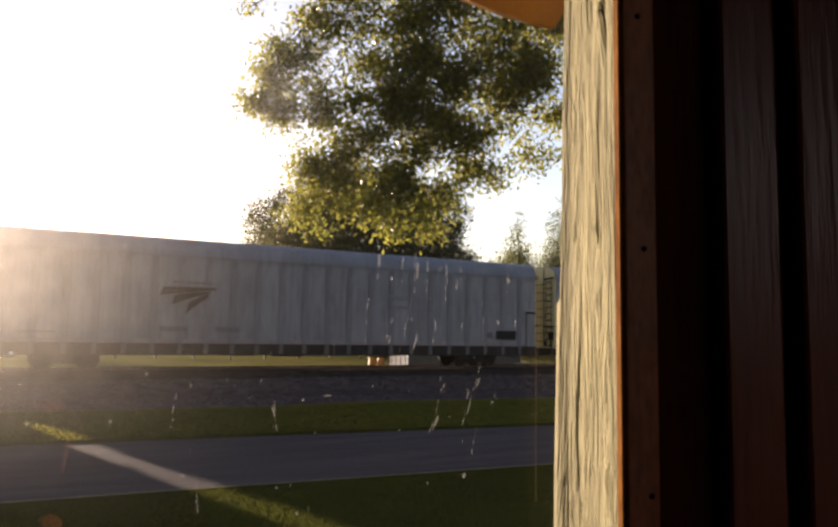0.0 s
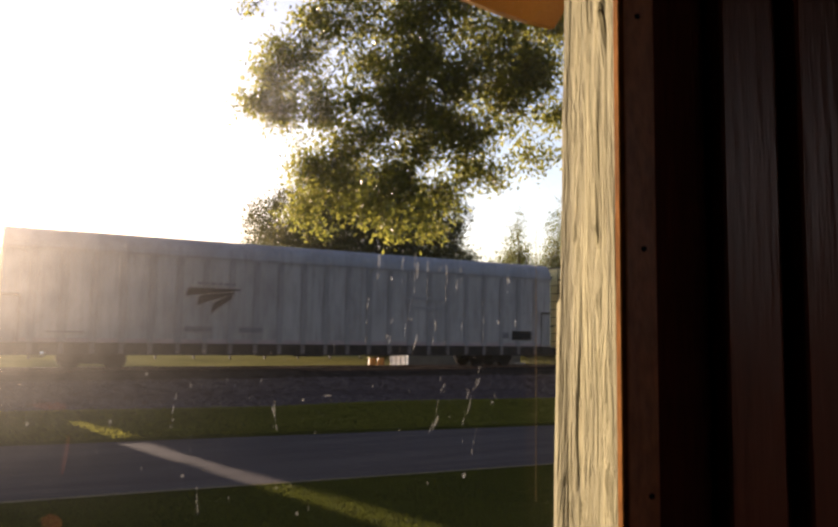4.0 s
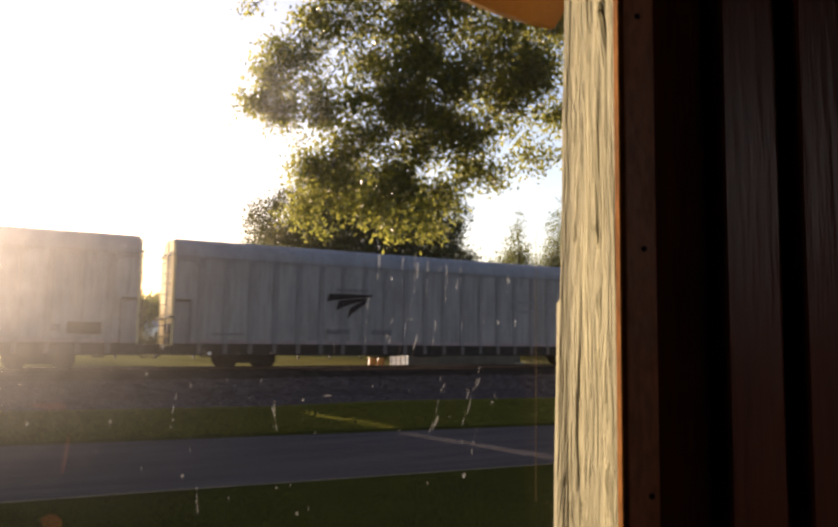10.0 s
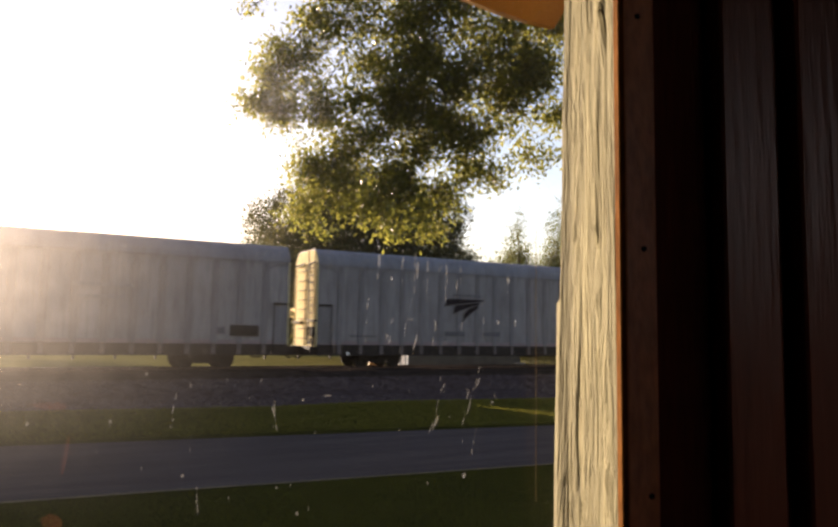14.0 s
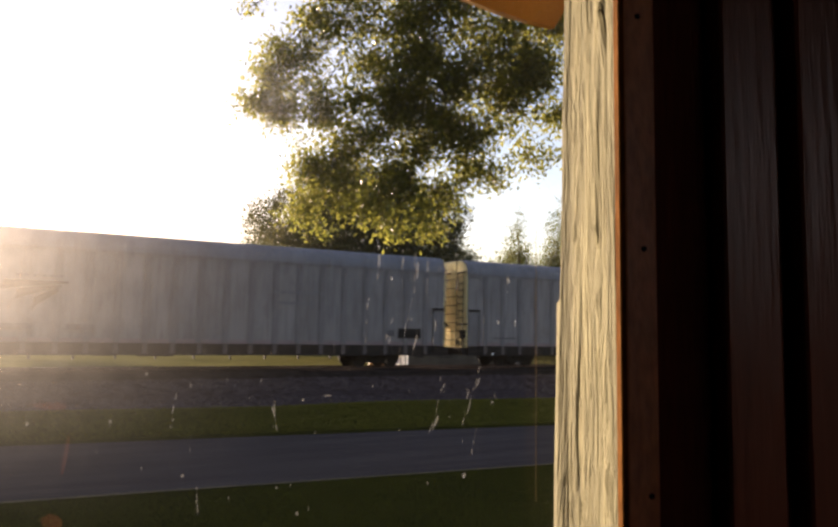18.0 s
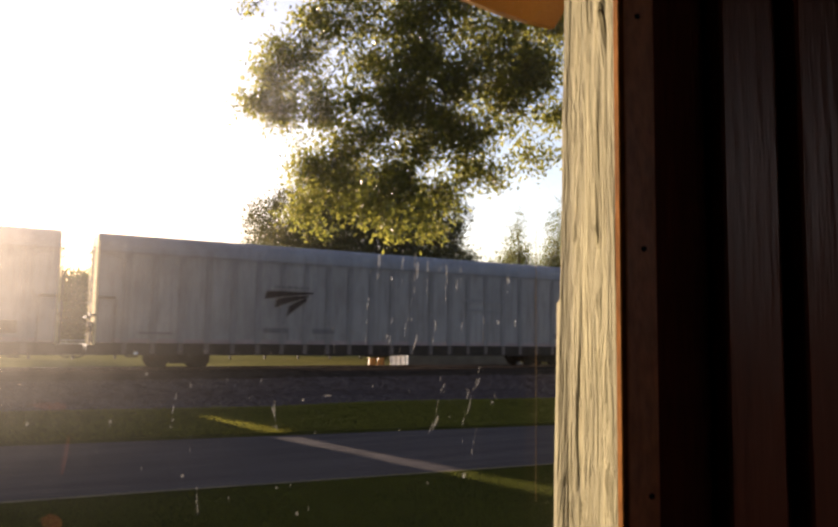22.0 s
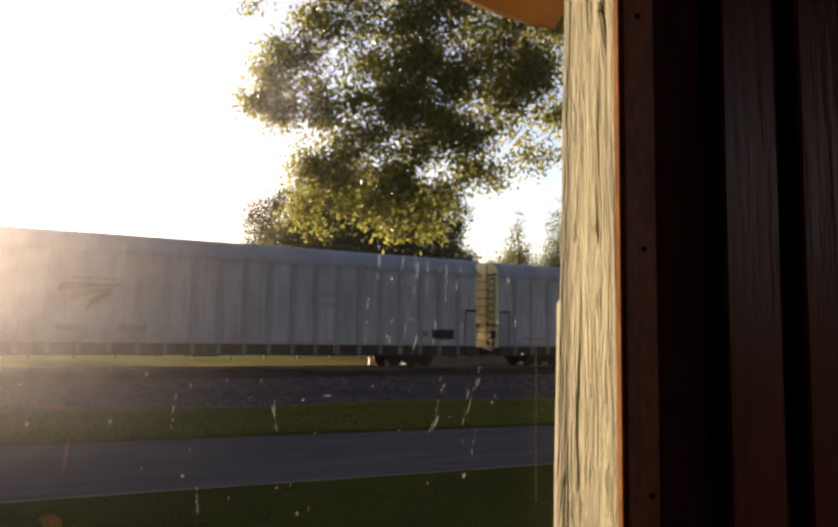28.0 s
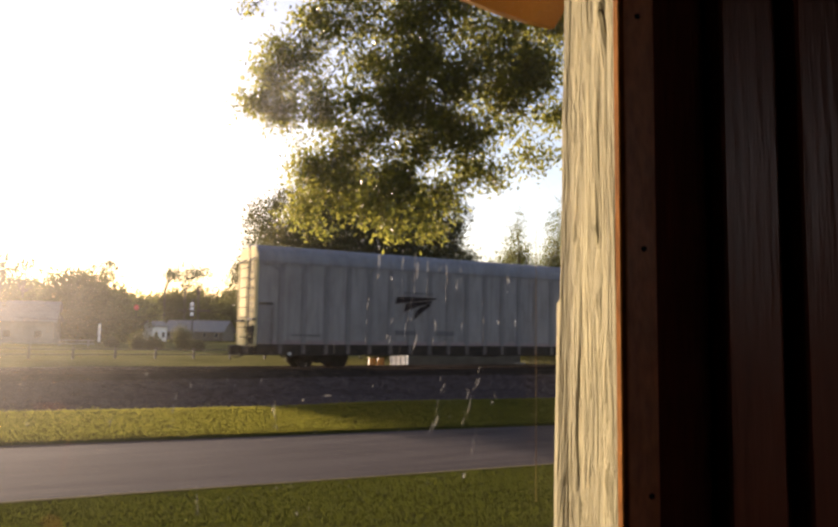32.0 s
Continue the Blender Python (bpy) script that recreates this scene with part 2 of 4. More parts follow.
def ground():
    ps = [-900, -200, -40, 0, 6, 12, 15, 18, 22, 27.2, 29.5, 31.9, 32.4, 37.5, 40, 43, 46, 60, 90, 140, 220, 400, 900, 2500]
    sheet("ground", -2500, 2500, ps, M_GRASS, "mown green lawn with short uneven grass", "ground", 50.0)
    sheet("far_lawn", -160, 200, [44, 46, 50, 60, 90, 140, 170], M_FARLAWN, "pale lawn beyond the railway", "lawn", 20.0, 0.03)
    sheet("verge", -60, 80, [19.45, 19.62, 20.2, 22, 24, 25.3, 25.8, 26.4, 27.0, 27.5, 28.0, 28.6], M_GRASS, "raised grass verge between the lane and the railway bank", "verge", 2.0)
    road_ps = [13.2, 13.6, 15.5, 18.0, 19.5]
    sheet("road", -400, 400, road_ps, M_ASPHALT, "narrow grey asphalt lane along the lawn", "road", 2.0, 0.009)
    sheet("road_edge", -60, 80, [13.1, 13.16, 13.21], M_EDGE, "sandy worn edge of the asphalt lane", "road edge", 0.35, 0.02, 0.005)
    bed = [25.3, 26.5, 27.5, 28.0, 28.6, 29.5, 30.3, 31.1, 31.9, 32.4, 33.4, 35, 37.5, 38.6, 39.8]
    sheet("track_bed", -700, 700, bed, M_BALLAST, "brown-grey ballast bank under the railway track", "track bed", 1.5, 0.06, 0.02)
    # dark strip painted where shade lies beside the rails
    sheet("track_shoulder", -700, 700, [31.25, 31.6, 31.9, 32.4, 33.4, 35, 36.6, 37.4], M_BALLAST_SHADE, "ballast close to the rails, darkened for the shade there", "track bed", 1.5, 0.085, 0.02)


ground()


# ---- railway ----
def rails():
    prof = [(-0.07, 0), (0.07, 0), (0.07, 0.02), (0.012, 0.04), (0.012, 0.12), (0.036, 0.135), (0.036, 0.17), (-0.036, 0.17), (-0.036, 0.135), (-0.012, 0.12), (-0.012, 0.04), (-0.07, 0.02)]
    for dy in (-0.7525, 0.7525):
        t = thing("rail", on_track(0, MID + dy, RAIL_Z - 0.17), "long rusty steel rail on wooden sleepers", "rail", "rails of the track", "structure")
        part("rail_bar", extrude_profile(prof, -650, 650), M_RAIL, t)
    me = mesh_of("sleeper", boxes((-0.11, 0.11, -1.3, 1.3, 0.0, 0.17), bevel=0.012), M_SLEEPER)
    for i in range(130):
        ob = new("sleeper", me)
        ob.matrix_basis = on_track(-26 + i * 0.55, MID + random.uniform(-0.03, 0.03), RAIL_Z - 0.335, random.uniform(-1, 1))
        tagged(ob, "dark creosoted wooden railway sleeper in ballast", "sleeper", "sleepers of the track")


rails()


# ---- the train ----
LENGTH, PITCH, WIDTH = 27.42, 28.848, 3.1
SILL, EAVE, TOP = 1.05, 4.98, 5.74      # heights over the rail


def roof_profile(half, eave, top, n=7):
    """Half-round shoulders running into a flat crown, from the near eave to the far one."""
    pts = []
    for i in range(n + 1):
        a = math.pi / 2 * i / n
        pts.append((-half + 0.72 * (1 - math.cos(a)), eave + (top - eave) * math.sin(a)))
    return pts + [(-y, z) for y, z in reversed(pts)]


def ladder_mesh(height, width=0.46, rungs=11):
    bm = bmesh.new()
    for x in (-width / 2, width / 2):
        box(bm, x - 0.016, x + 0.016, -0.016, 0.016, 0, height)
    for i in range(rungs):
        z = 0.2 + (height - 0.35) * i / (rungs - 1)
        rod(bm, (-width / 2, -0.01, z), (width / 2, -0.03, z), 0.034, seg=6)
    return bm


def bogie_mesh_frame():
    bm = bmesh.new()
    for y in (-1.02, 1.02):
        prof = [(-1.25, 0.52), (-1.05, 0.62), (-0.5, 0.72), (0.5, 0.72), (1.05, 0.62), (1.25, 0.52), (1.2, 0.38), (0.75, 0.36), (0.45, 0.22), (-0.45, 0.22), (-0.75, 0.36), (-1.2, 0.38)]
        b2 = extrude_profile([(p[0], p[1]) for p in prof], -0.07, 0.07)
        for v in b2.verts:
            x, yy, z = v.co
            v.co = (yy, y + x, z)
        me = bpy.data.meshes.new("tmp")
        b2.to_mesh(me)
        b2.free()
        bm.from_mesh(me)
        bpy.data.meshes.remove(me)
    box(bm, -0.22, 0.22, -1.15, 1.15, 0.4, 0.8)
    bmesh.ops.recalc_face_normals(bm, faces=bm.faces)
    return bm


def wheelset_mesh():
    bm = bmesh.new()
    rod(bm, (0, -1.0, 0), (0, 1.0, 0), 0.08, seg=10)
    for s in (-1, 1):
        rod(bm, (0, s * 0.70, 0), (0, s * 0.83, 0), 0.42, seg=24)
        rod(bm, (0, s * 0.67, 0), (0, s * 0.70, 0), 0.45, seg=24)
        for k in range(4):
            a = k * math.pi / 2
            rod(bm, (0.26 * math.cos(a), s * 0.82, 0.26 * math.sin(a)), (0.26 * math.cos(a), s * 0.85, 0.26 * math.sin(a)), 0.05, seg=6)
    return bm


def swoosh(bm, xa, za, ta, xb, zb, tb):
    """One curved stripe of the travel mark, broad at its low end and thin where it runs out."""
    n = 8
    up, low = [], []
    for i in range(n + 1):
        f = i / n
        x, z, t = xa + (xb - xa) * f, za + (zb - za) * f ** 0.75, ta + (tb - ta) * f
        up.append((x + 0.1 * (1 - f), z + t / 2))
        low.append((x, z - t / 2))
    vs = [bm.verts.new((x, 0, z)) for x, z in up + low[::-1]]
    f = bm.faces.new(vs)
    r = bmesh.ops.extrude_face_region(bm, geom=[f])
    bmesh.ops.translate(bm, vec=(0, -0.006, 0), verts=[v for v in r["geom"] if isinstance(v, bmesh.types.BMVert)])
    bmesh.ops.recalc_face_normals(bm, faces=bm.faces)


def autorack():
    """One covered car carrier: x from its rear end (0) to its front, y from the near side (0) away, z from the rail."""
    car = thing("autorack_car", Matrix(), "long grey covered autorack railway car with ribbed sides", "railway car", "cars of the train")
    half = WIDTH / 2
    shell = [(-half, SILL), (-half, EAVE)] + roof_profile(half, EAVE, TOP)[1:-1] + [(half, EAVE), (half, SILL)]
    body = extrude_profile([(y + half, z) for y, z in shell[:1] + [(-half, EAVE), (half, EAVE)] + shell[-1:]], 0.04, LENGTH - 0.04)
    part("body", body, M_CAR, car, "grey painted steel side walls")
    roof = extrude_profile([(y + half, z) for y, z in [(-half - 0.03, EAVE - 0.05)] + roof_profile(half + 0.03, EAVE, TOP) + [(half + 0.03, EAVE - 0.05)]], 0.0, LENGTH)
    part("roof", roof, M_ROOF, car, "blue-grey rounded steel roof")
    strip = mesh_of("eave_strip", boxes((0.02, LENGTH - 0.02, -0.05, 0.0, EAVE - 0.12, EAVE - 0.04)), M_CARPOST)
    link("eave_strip", strip, car)
    link("eave_strip", strip, car, m=pose(0, WIDTH + 0.05, 0))
    post = mesh_of("side_post", boxes((-0.15, 0.15, -0.04, 0.0, SILL + 0.08, EAVE - 0.13), bevel=0.02), M_CARPOST)
    bracket = mesh_of("sill_bracket", boxes((-0.1, 0.1, -0.062, 0.02, SILL - 0.4, SILL + 0.08), bevel=0.015), M_BRACKET)
    n = 23
    for i in range(n):
        x = 1.15 + (LENGTH - 2.3) * i / (n - 1)
        link("side_post", post, car, m=pose(x, 0, 0))
        link("side_post", post, car, m=pose(x, WIDTH + 0.055, 0))
        link("sill_bracket", bracket, car, m=pose(x, 0, 0))
    part("side_sill", boxes((0.02, LENGTH - 0.02, -0.04, 0.12, SILL - 0.46, SILL + 0.06), (0.02, LENGTH - 0.02, WIDTH - 0.12, WIDTH + 0.04, SILL - 0.46, SILL + 0.06)), M_IRON, car, "dark lower side sill")
    part("lower_band", boxes((0.05, LENGTH - 0.05, -0.012, 0.0, SILL + 0.06, SILL + 0.24)), material("faded_red_band", (0.14, 0.096, 0.098), (0.21, 0.152, 0.154), 1.0, 0.6, 0.05), car, "faded reddish band along the sill")
    part("underframe", boxes((0.6, LENGTH - 0.6, 0.9, WIDTH - 0.9, 0.72, SILL), (6.5, 20.5, 0.35, WIDTH - 0.35, 0.82, SILL)), M_IRON, car)
    for e, x in ((-1, 0.0), (1, LENGTH)):
        for side, y in ((0, 0.03), (1, half)):
            link("end_door", mesh_of("end_door", end_door_mesh(e, side), M_END), car, "cream steel end door with stiffening ribs", m=pose(x, y, 0))
        crown = extrude_profile([(y + half, z) for y, z in roof_profile(half - 0.04, EAVE - 0.02, TOP - 0.05)], x - 0.03, x + 0.03)
        part("end_crown", crown, M_END, car)
        st = bmesh.new()
        for dx in (1.25, 1.7):
            rod(st, (x - e * dx, 0.02, SILL), (x - e * dx, 0.02, 0.52), 0.03, seg=6)
        rod(st, (x - e * 1.25, 0.02, 0.53), (x - e * 1.7, 0.02, 0.53), 0.035, seg=6)
        part("stirrup_step", st, M_IRON, car)
        if e < 0:
            # white disc stands in for the sun's glint by the bogie
            part("reflector", rod(bmesh.new(), (1.62, -0.05, 0.68), (1.62, 0.0, 0.68), 0.07, seg=10), M_WHITE, car, "small white disc for a sun glint")
        lad = mesh_of("ladder", ladder_mesh(4.0), M_BLACK)
        link("ladder", lad, car, m=pose(x + e * 0.16, 0.42, SILL - 0.1, 0, 0, -90 * e))
        rungs = bmesh.new()
        for k in range(8):
            z = SILL + 0.35 + 0.47 * k
            rod(rungs, (x + e * 0.14, 0.7, z), (x + e * 0.14, 2.25, z), 0.02, seg=6)
        part("end_rungs", rungs, M_BLACK, car)
        part("end_pole", rod(bmesh.new(), (x + e * 0.16, 0.86, SILL), (x + e * 0.16, 0.86, TOP + 0.12), 0.03, seg=6), M_BLACK, car)
        part("end_sill", boxes((min(x, x + e * 0.3), max(x, x + e * 0.3), 0.08, WIDTH - 0.08, 0.62, 1.02), bevel=0.03), M_IRON, car)
        for y0, y1, z in ((0.0, 0.85, 2.2), (1.75, 2.95, 2.14)):
            part("end_platform", boxes((min(x, x + e * 0.2), max(x, x + e * 0.2), y0, y1, z, z + 0.09), bevel=0.01), M_BLACK, car)
        for y0, y1 in ((0.02, 0.8), (1.5, 2.75)):
            part("end_rail", rod(bmesh.new(), (x + e * 0.14, y0, 5.05), (x + e * 0.14, y1, 5.0), 0.05), M_BLACK, car)
        part("hand_brake_box", boxes((min(x, x + e * 0.16), max(x, x + e * 0.16), 0.12, 0.5, 1.5, 1.95), (min(x, x + e * 0.1), max(x, x + e * 0.1), 0.3, 0.42, SILL, 1.5), (min(x, x + e * 0.08), max(x, x + e * 0.08), 0.7, 0.95, 1.15, 1.4), bevel=0.015), M_BLACK, car)
        wheel = bmesh.new()
        ring = [(x + e * 0.2, 0.62 + 0.24 * math.cos(k * math.pi / 6), 1.72 + 0.24 * math.sin(k * math.pi / 6)) for k in range(12)]
        for k in range(12):
            rod(wheel, ring[k], ring[(k + 1) % 12], 0.022, seg=5)
            if k % 3 == 0:
                rod(wheel, ring[k], (x + e * 0.2, 0.62, 1.72), 0.014, seg=5)
        part("hand_brake_wheel", wheel, M_BLACK, car)
        part("coupler", boxes((min(x, x + e * 0.75), max(x, x + e * 0.75), half - 0.2, half + 0.2, 0.6, 1.02), (min(x + e * .55, x + e * 0.76), max(x + e * .55, x + e * 0.76), half - 0.2, half + 0.2, 0.68, 1.02), bevel=0.02), M_IRON, car)
        a = x - e * 0.06
        panel = boxes((min(a, a - e * 0.62), max(a, a - e * 0.62), -0.02, 0.02, SILL + 0.1, 2.95))
        part("step_panel", panel, M_CARPOST, car, "recessed grey panel beside the end steps")
        part("grab_rail", rod(rod(bmesh.new(), (a, -0.07, 2.98), (a - e * 0.66, -0.07, 2.98), 0.05), (a - e * 0.66, -0.07, 2.98), (a - e * 0.66, -0.07, SILL - 0.3), 0.02), M_IRON, car)
        bx = x - e * 3.6
        bogie = part("bogie", bogie_mesh_frame(), M_IRON, car, "dark cast steel bogie frame", pose(bx, half, 0))
        ws = mesh_of("wheelset", wheelset_mesh(), M_IRON)
        for dx in (-0.89, 0.89):
            link("wheelset", ws, bogie, m=pose(dx, 0, 0.42))
        seam = bmesh.new()
        arc = [(a - e * 0.2, 4.78), (a - e * 0.65, 4.76), (a - e * 0.92, 4.6), (a - e * 1.0, 4.3), (a - e * 1.0, SILL + 0.15)]
        for (xa, za), (xb, zb) in zip(arc, arc[1:]):
            rod(seam, (xa, -0.015, za), (xb, -0.015, zb), 0.035, seg=6)
        part("door_seam", seam, M_CARPOST, car)
        hose = bmesh.new()
        pts = [(x + e * 0.05, half - 0.45, 0.9), (x + e * 0.3, half - 0.45, 0.55), (x + e * 0.5, half - 0.4, 0.45), (x + e * 0.66, half - 0.3, 0.5)]
        for pa, pb in zip(pts, pts[1:]):
            rod(hose, pa, pb, 0.03, seg=6)
        part("brake_hose", hose, M_BLACK, car)
    tank = rod(bmesh.new(), (12.4, 0.75, 0.72), (13.9, 0.75, 0.72), 0.2, seg=12)
    part("air_tank", tank, M_IRON, car)
    part("brake_gear", boxes((10.6, 11.5, 0.5, 1.0, 0.55, 0.9), (16.2, 16.7, 0.45, 0.8, 0.6, 0.9), (8.0, 19.0, 1.2, 1.26, 0.6, 0.66), bevel=0.02), M_IRON, car)
    # travel mark and stencils on the near side
    for row in ((7.1, 3.36, 0.36, 9.5, 3.52, 0.07), (7.6, 2.98, 0.42, 9.25, 3.36, 0.08), (8.2, 2.6, 0.48, 9.15, 3.2, 0.16)):
        b = bmesh.new()
        swoosh(b, *row)
        part("logo_stripe", b, M_LOGO, car, "dark painted logo stripe", pose(0, -0.058, 0))
    for i in range(6):
        part("logo_bar", boxes((7.6 + 0.3 * i, 7.82 + 0.3 * i, -0.064, -0.056, 3.7, 3.81)), M_MARK, car)
    for x0, x1 in ((7.1, 8.3), (9.5, 10.6)):
        part("number_bar", boxes((x0, x1, -0.064, -0.056, 1.62, 1.85)), M_MARK, car)
    for z, x0, x1 in ((3.45, 18.1, 20.6), (2.95, 18.4, 20.2)):
        part("lettering_bar", boxes((x0, x1, -0.064, -0.056, z, z + 0.14)), M_FAINT, car)
    part("data_panel", boxes((24.7, 26.0, -0.075, -0.01, 1.46, 1.95), (24.85, 25.85, -0.09, -0.07, 1.6, 1.85), bevel=0.01), M_BLACK, car, "black data panel")
    part("data_plate", boxes((24.1, 24.45, -0.07, -0.01, 1.55, 1.85)), M_MARK, car)
    part("data_stripe", boxes((1.7, 3.1, -0.066, -0.01, 1.5, 1.57)), M_MARK, car)
    return car


def end_door_mesh(e, side):
    """Half of the bowed end: a curved sheet with raised ribs; side 0 is the near half."""
    w, n = WIDTH / 2 - 0.03, 6
    bm = bmesh.new()

    def bow(y):
        q = (y if side else w - y) / w
        return e * 0.05 * (1 - q * q)

    def curved(z0, z1, out, y0=0.0, y1=w):
        rows = []
        for i in range(n + 1):
            y = y0 + (y1 - y0) * i / n
            x = bow(y)
            rows.append([bm.verts.new(v) for v in ((x - e * 0.03, y, z0), (x + e * out, y, z0), (x + e * out, y, z1), (x - e * 0.03, y, z1))])
        for ra, rb in zip(rows, rows[1:]):
            for k in range(4):
                bm.faces.new((ra[k], ra[(k + 1) % 4], rb[(k + 1) % 4], rb[k]))
        bm.faces.new(rows[0])
        bm.faces.new(rows[-1][::-1])

    curved(SILL - 0.05, EAVE - 0.02, 0.0)
    for i in range(8):
        z = SILL + 0.15 + 0.49 * i
        curved(z, z + 0.07, 0.012, 0.04, w - 0.04)
    for y in (0.0, w - 0.08):
        curved(SILL, EAVE - 0.05, 0.035, y, y + 0.08)
    bmesh.ops.recalc_face_normals(bm, faces=bm.faces)
    return bm


# distance run by the rear end of the train's third car, by time
RUN = [(0, -1.15), (0.5, 6.16), (1, 13.63), (1.5, 20.73), (2, 28.0), (2.5, 35.32), (3, 42.97), (3.5, 50.14), (5, 73.26), (6, 88.52),
       (6.5, 96.19), (7, 104.04), (8, 119.44), (8.5, 127.24), (9, 135.18), (10, 150.77), (11, 166.75), (12, 182.74), (12.5, 190.69),
       (13, 198.77), (13.5, 206.96), (14, 215.11), (14.5, 223.15), (15.5, 239.61), (17, 264.59), (17.5, 272.97), (18, 281.32),
       (19, 298.19), (19.5, 306.72), (20, 315.24), (20.5, 323.79), (21, 332.46), (22, 349.62), (22.5, 358.33), (23, 366.99),
       (24, 384.44), (24.5, 393.92), (25.5, 411.47), (26.5, 429.43), (27.5, 447.51), (28, 456.4), (28.5, 465.32), (29, 474.44),
       (30, 492.76), (31, 511.06), (31.5, 520.24), (31.7, 523.94), (32, 529.49)]
FIRST, LAST = -2, 18
CARS = []


def train():
    first = autorack()
    first.matrix_basis = on_track(RUN[0][1] - FIRST * PITCH, NEAR, RAIL_Z)
    CARS.append(first)
    for k in range(FIRST + 1, LAST + 1):
        CARS.append(copy_thing(first, on_track(RUN[0][1] - k * PITCH, NEAR, RAIL_Z)))
    tagged(CARS[-1], "last grey covered autorack railway car of the train")


train()


# ---- trees ----
def leaf_cloud(clumps, count, size, seed, hollow=0.55, lean=0.5):
    """Leaves, each a small folded blade, scattered through ellipsoids (x, y, z, rx, ry, rz, share)."""
    rng = np.random.default_rng(seed)
    c = np.array(clumps, float)
    w = (c[:, 3] * c[:, 4] * c[:, 5]) ** 0.75 * (c[:, 6] if c.shape[1] > 6 else 1.0)
    idx = rng.choice(len(c), count, p=w / w.sum())
    d = rng.normal(size=(count, 3))
    d /= np.linalg.norm(d, axis=1)[:, None]
    rad = (hollow ** 3 + (1 - hollow ** 3) * rng.random(count)) ** (1 / 3)
    # ragged outline: twigs of about a third of a metre hold the leaves together
    pos = c[idx, :3] + d * rad[:, None] * c[idx, 3:6]
    k = max(1, count // 30)
    twig = pos[:k]
    own = rng.integers(0, k, count)
    pos = twig[own] + rng.normal(size=(count, 3)) * size * np.array([3.6, 3.6, 2.8])
    u = rng.normal(size=(count, 3))
    u[:, 2] -= lean
    u /= np.linalg.norm(u, axis=1)[:, None]
    v = np.cross(u, rng.normal(size=(count, 3)))
    v /= np.linalg.norm(v, axis=1)[:, None]
    n = np.cross(u, v)
    L = size * rng.uniform(0.6, 1.6, count)[:, None]
    p0, p2 = pos - u * L, pos + u * L
    p1, p3 = pos + v * L * 0.42 + n * L * 0.18, pos - v * L * 0.42 + n * L * 0.18
    verts = np.stack([p0, p1, p2, p3], 1).reshape(-1, 3)
    b = np.arange(count)[:, None] * 4
    faces = np.concatenate([b + [0, 1, 2], b + [0, 2, 3]], 1).reshape(-1, 3)
    me = bpy.data.meshes.new("leaves")
    me.from_pydata(verts.tolist(), [], faces.tolist())
    return me


def limb_chain(bm, pts, r0, r1):
    for i, (a, b) in enumerate(zip(pts, pts[1:])):
        f0, f1 = i / (len(pts) - 1), (i + 1) / (len(pts) - 1)
        rod(bm, a, b, r0 + (r1 - r0) * f0, r0 + (r1 - r0) * f1, 8)


def tree(name, m, clumps, leaves, size, mat, trunk_r, height, label, seed, hollow=0.5, category="tree", group="", fork=None, thick=0.55, drop=0.0, tufts=None):
    t = thing(name, m, label, category, group)
    rng = random.Random(seed)
    bm = bmesh.new()
    fork = fork or height * 0.45
    limb_chain(bm, [(0, 0, -0.15), (0.05, 0, fork * 0.5), (0, 0.05, fork)], trunk_r * 1.25, trunk_r * 0.8)
    part("trunk", bm, M_BARK, t, smooth=True)
    for c in clumps:
        if drop and c[2] < drop - 3.4:
            continue
        b = bmesh.new()
        end = Vector(c[:3])
        start = Vector((0, 0, fork * 0.9))
        mid = start.lerp(end, 0.5) + Vector((rng.uniform(-.3, .3), rng.uniform(-.3, .3), 0.12 * (end - start).length))
        if drop:
            mid = start.lerp(end, 0.75)
            mid.z = max(mid.z, drop)
        limb_chain(b, [start, mid, end], trunk_r * thick, 0.012)
        for _ in range(0 if drop else 4):
            tip = end + Vector((rng.uniform(-1, 1) * c[3], rng.uniform(-1, 1) * c[4], rng.uniform(-1, 1) * c[5])) * 0.8
            limb_chain(b, [mid.lerp(end, rng.uniform(0.4, 1)), tip], trunk_r * 0.12, 0.01)
        part("limb", b, M_BARK, t, smooth=True)
    me = leaf_cloud(tufts or clumps, leaves, size, seed, hollow)
    me.materials.append(mat)
    tagged(link("crown", me, t), kind="stuff")
    return t


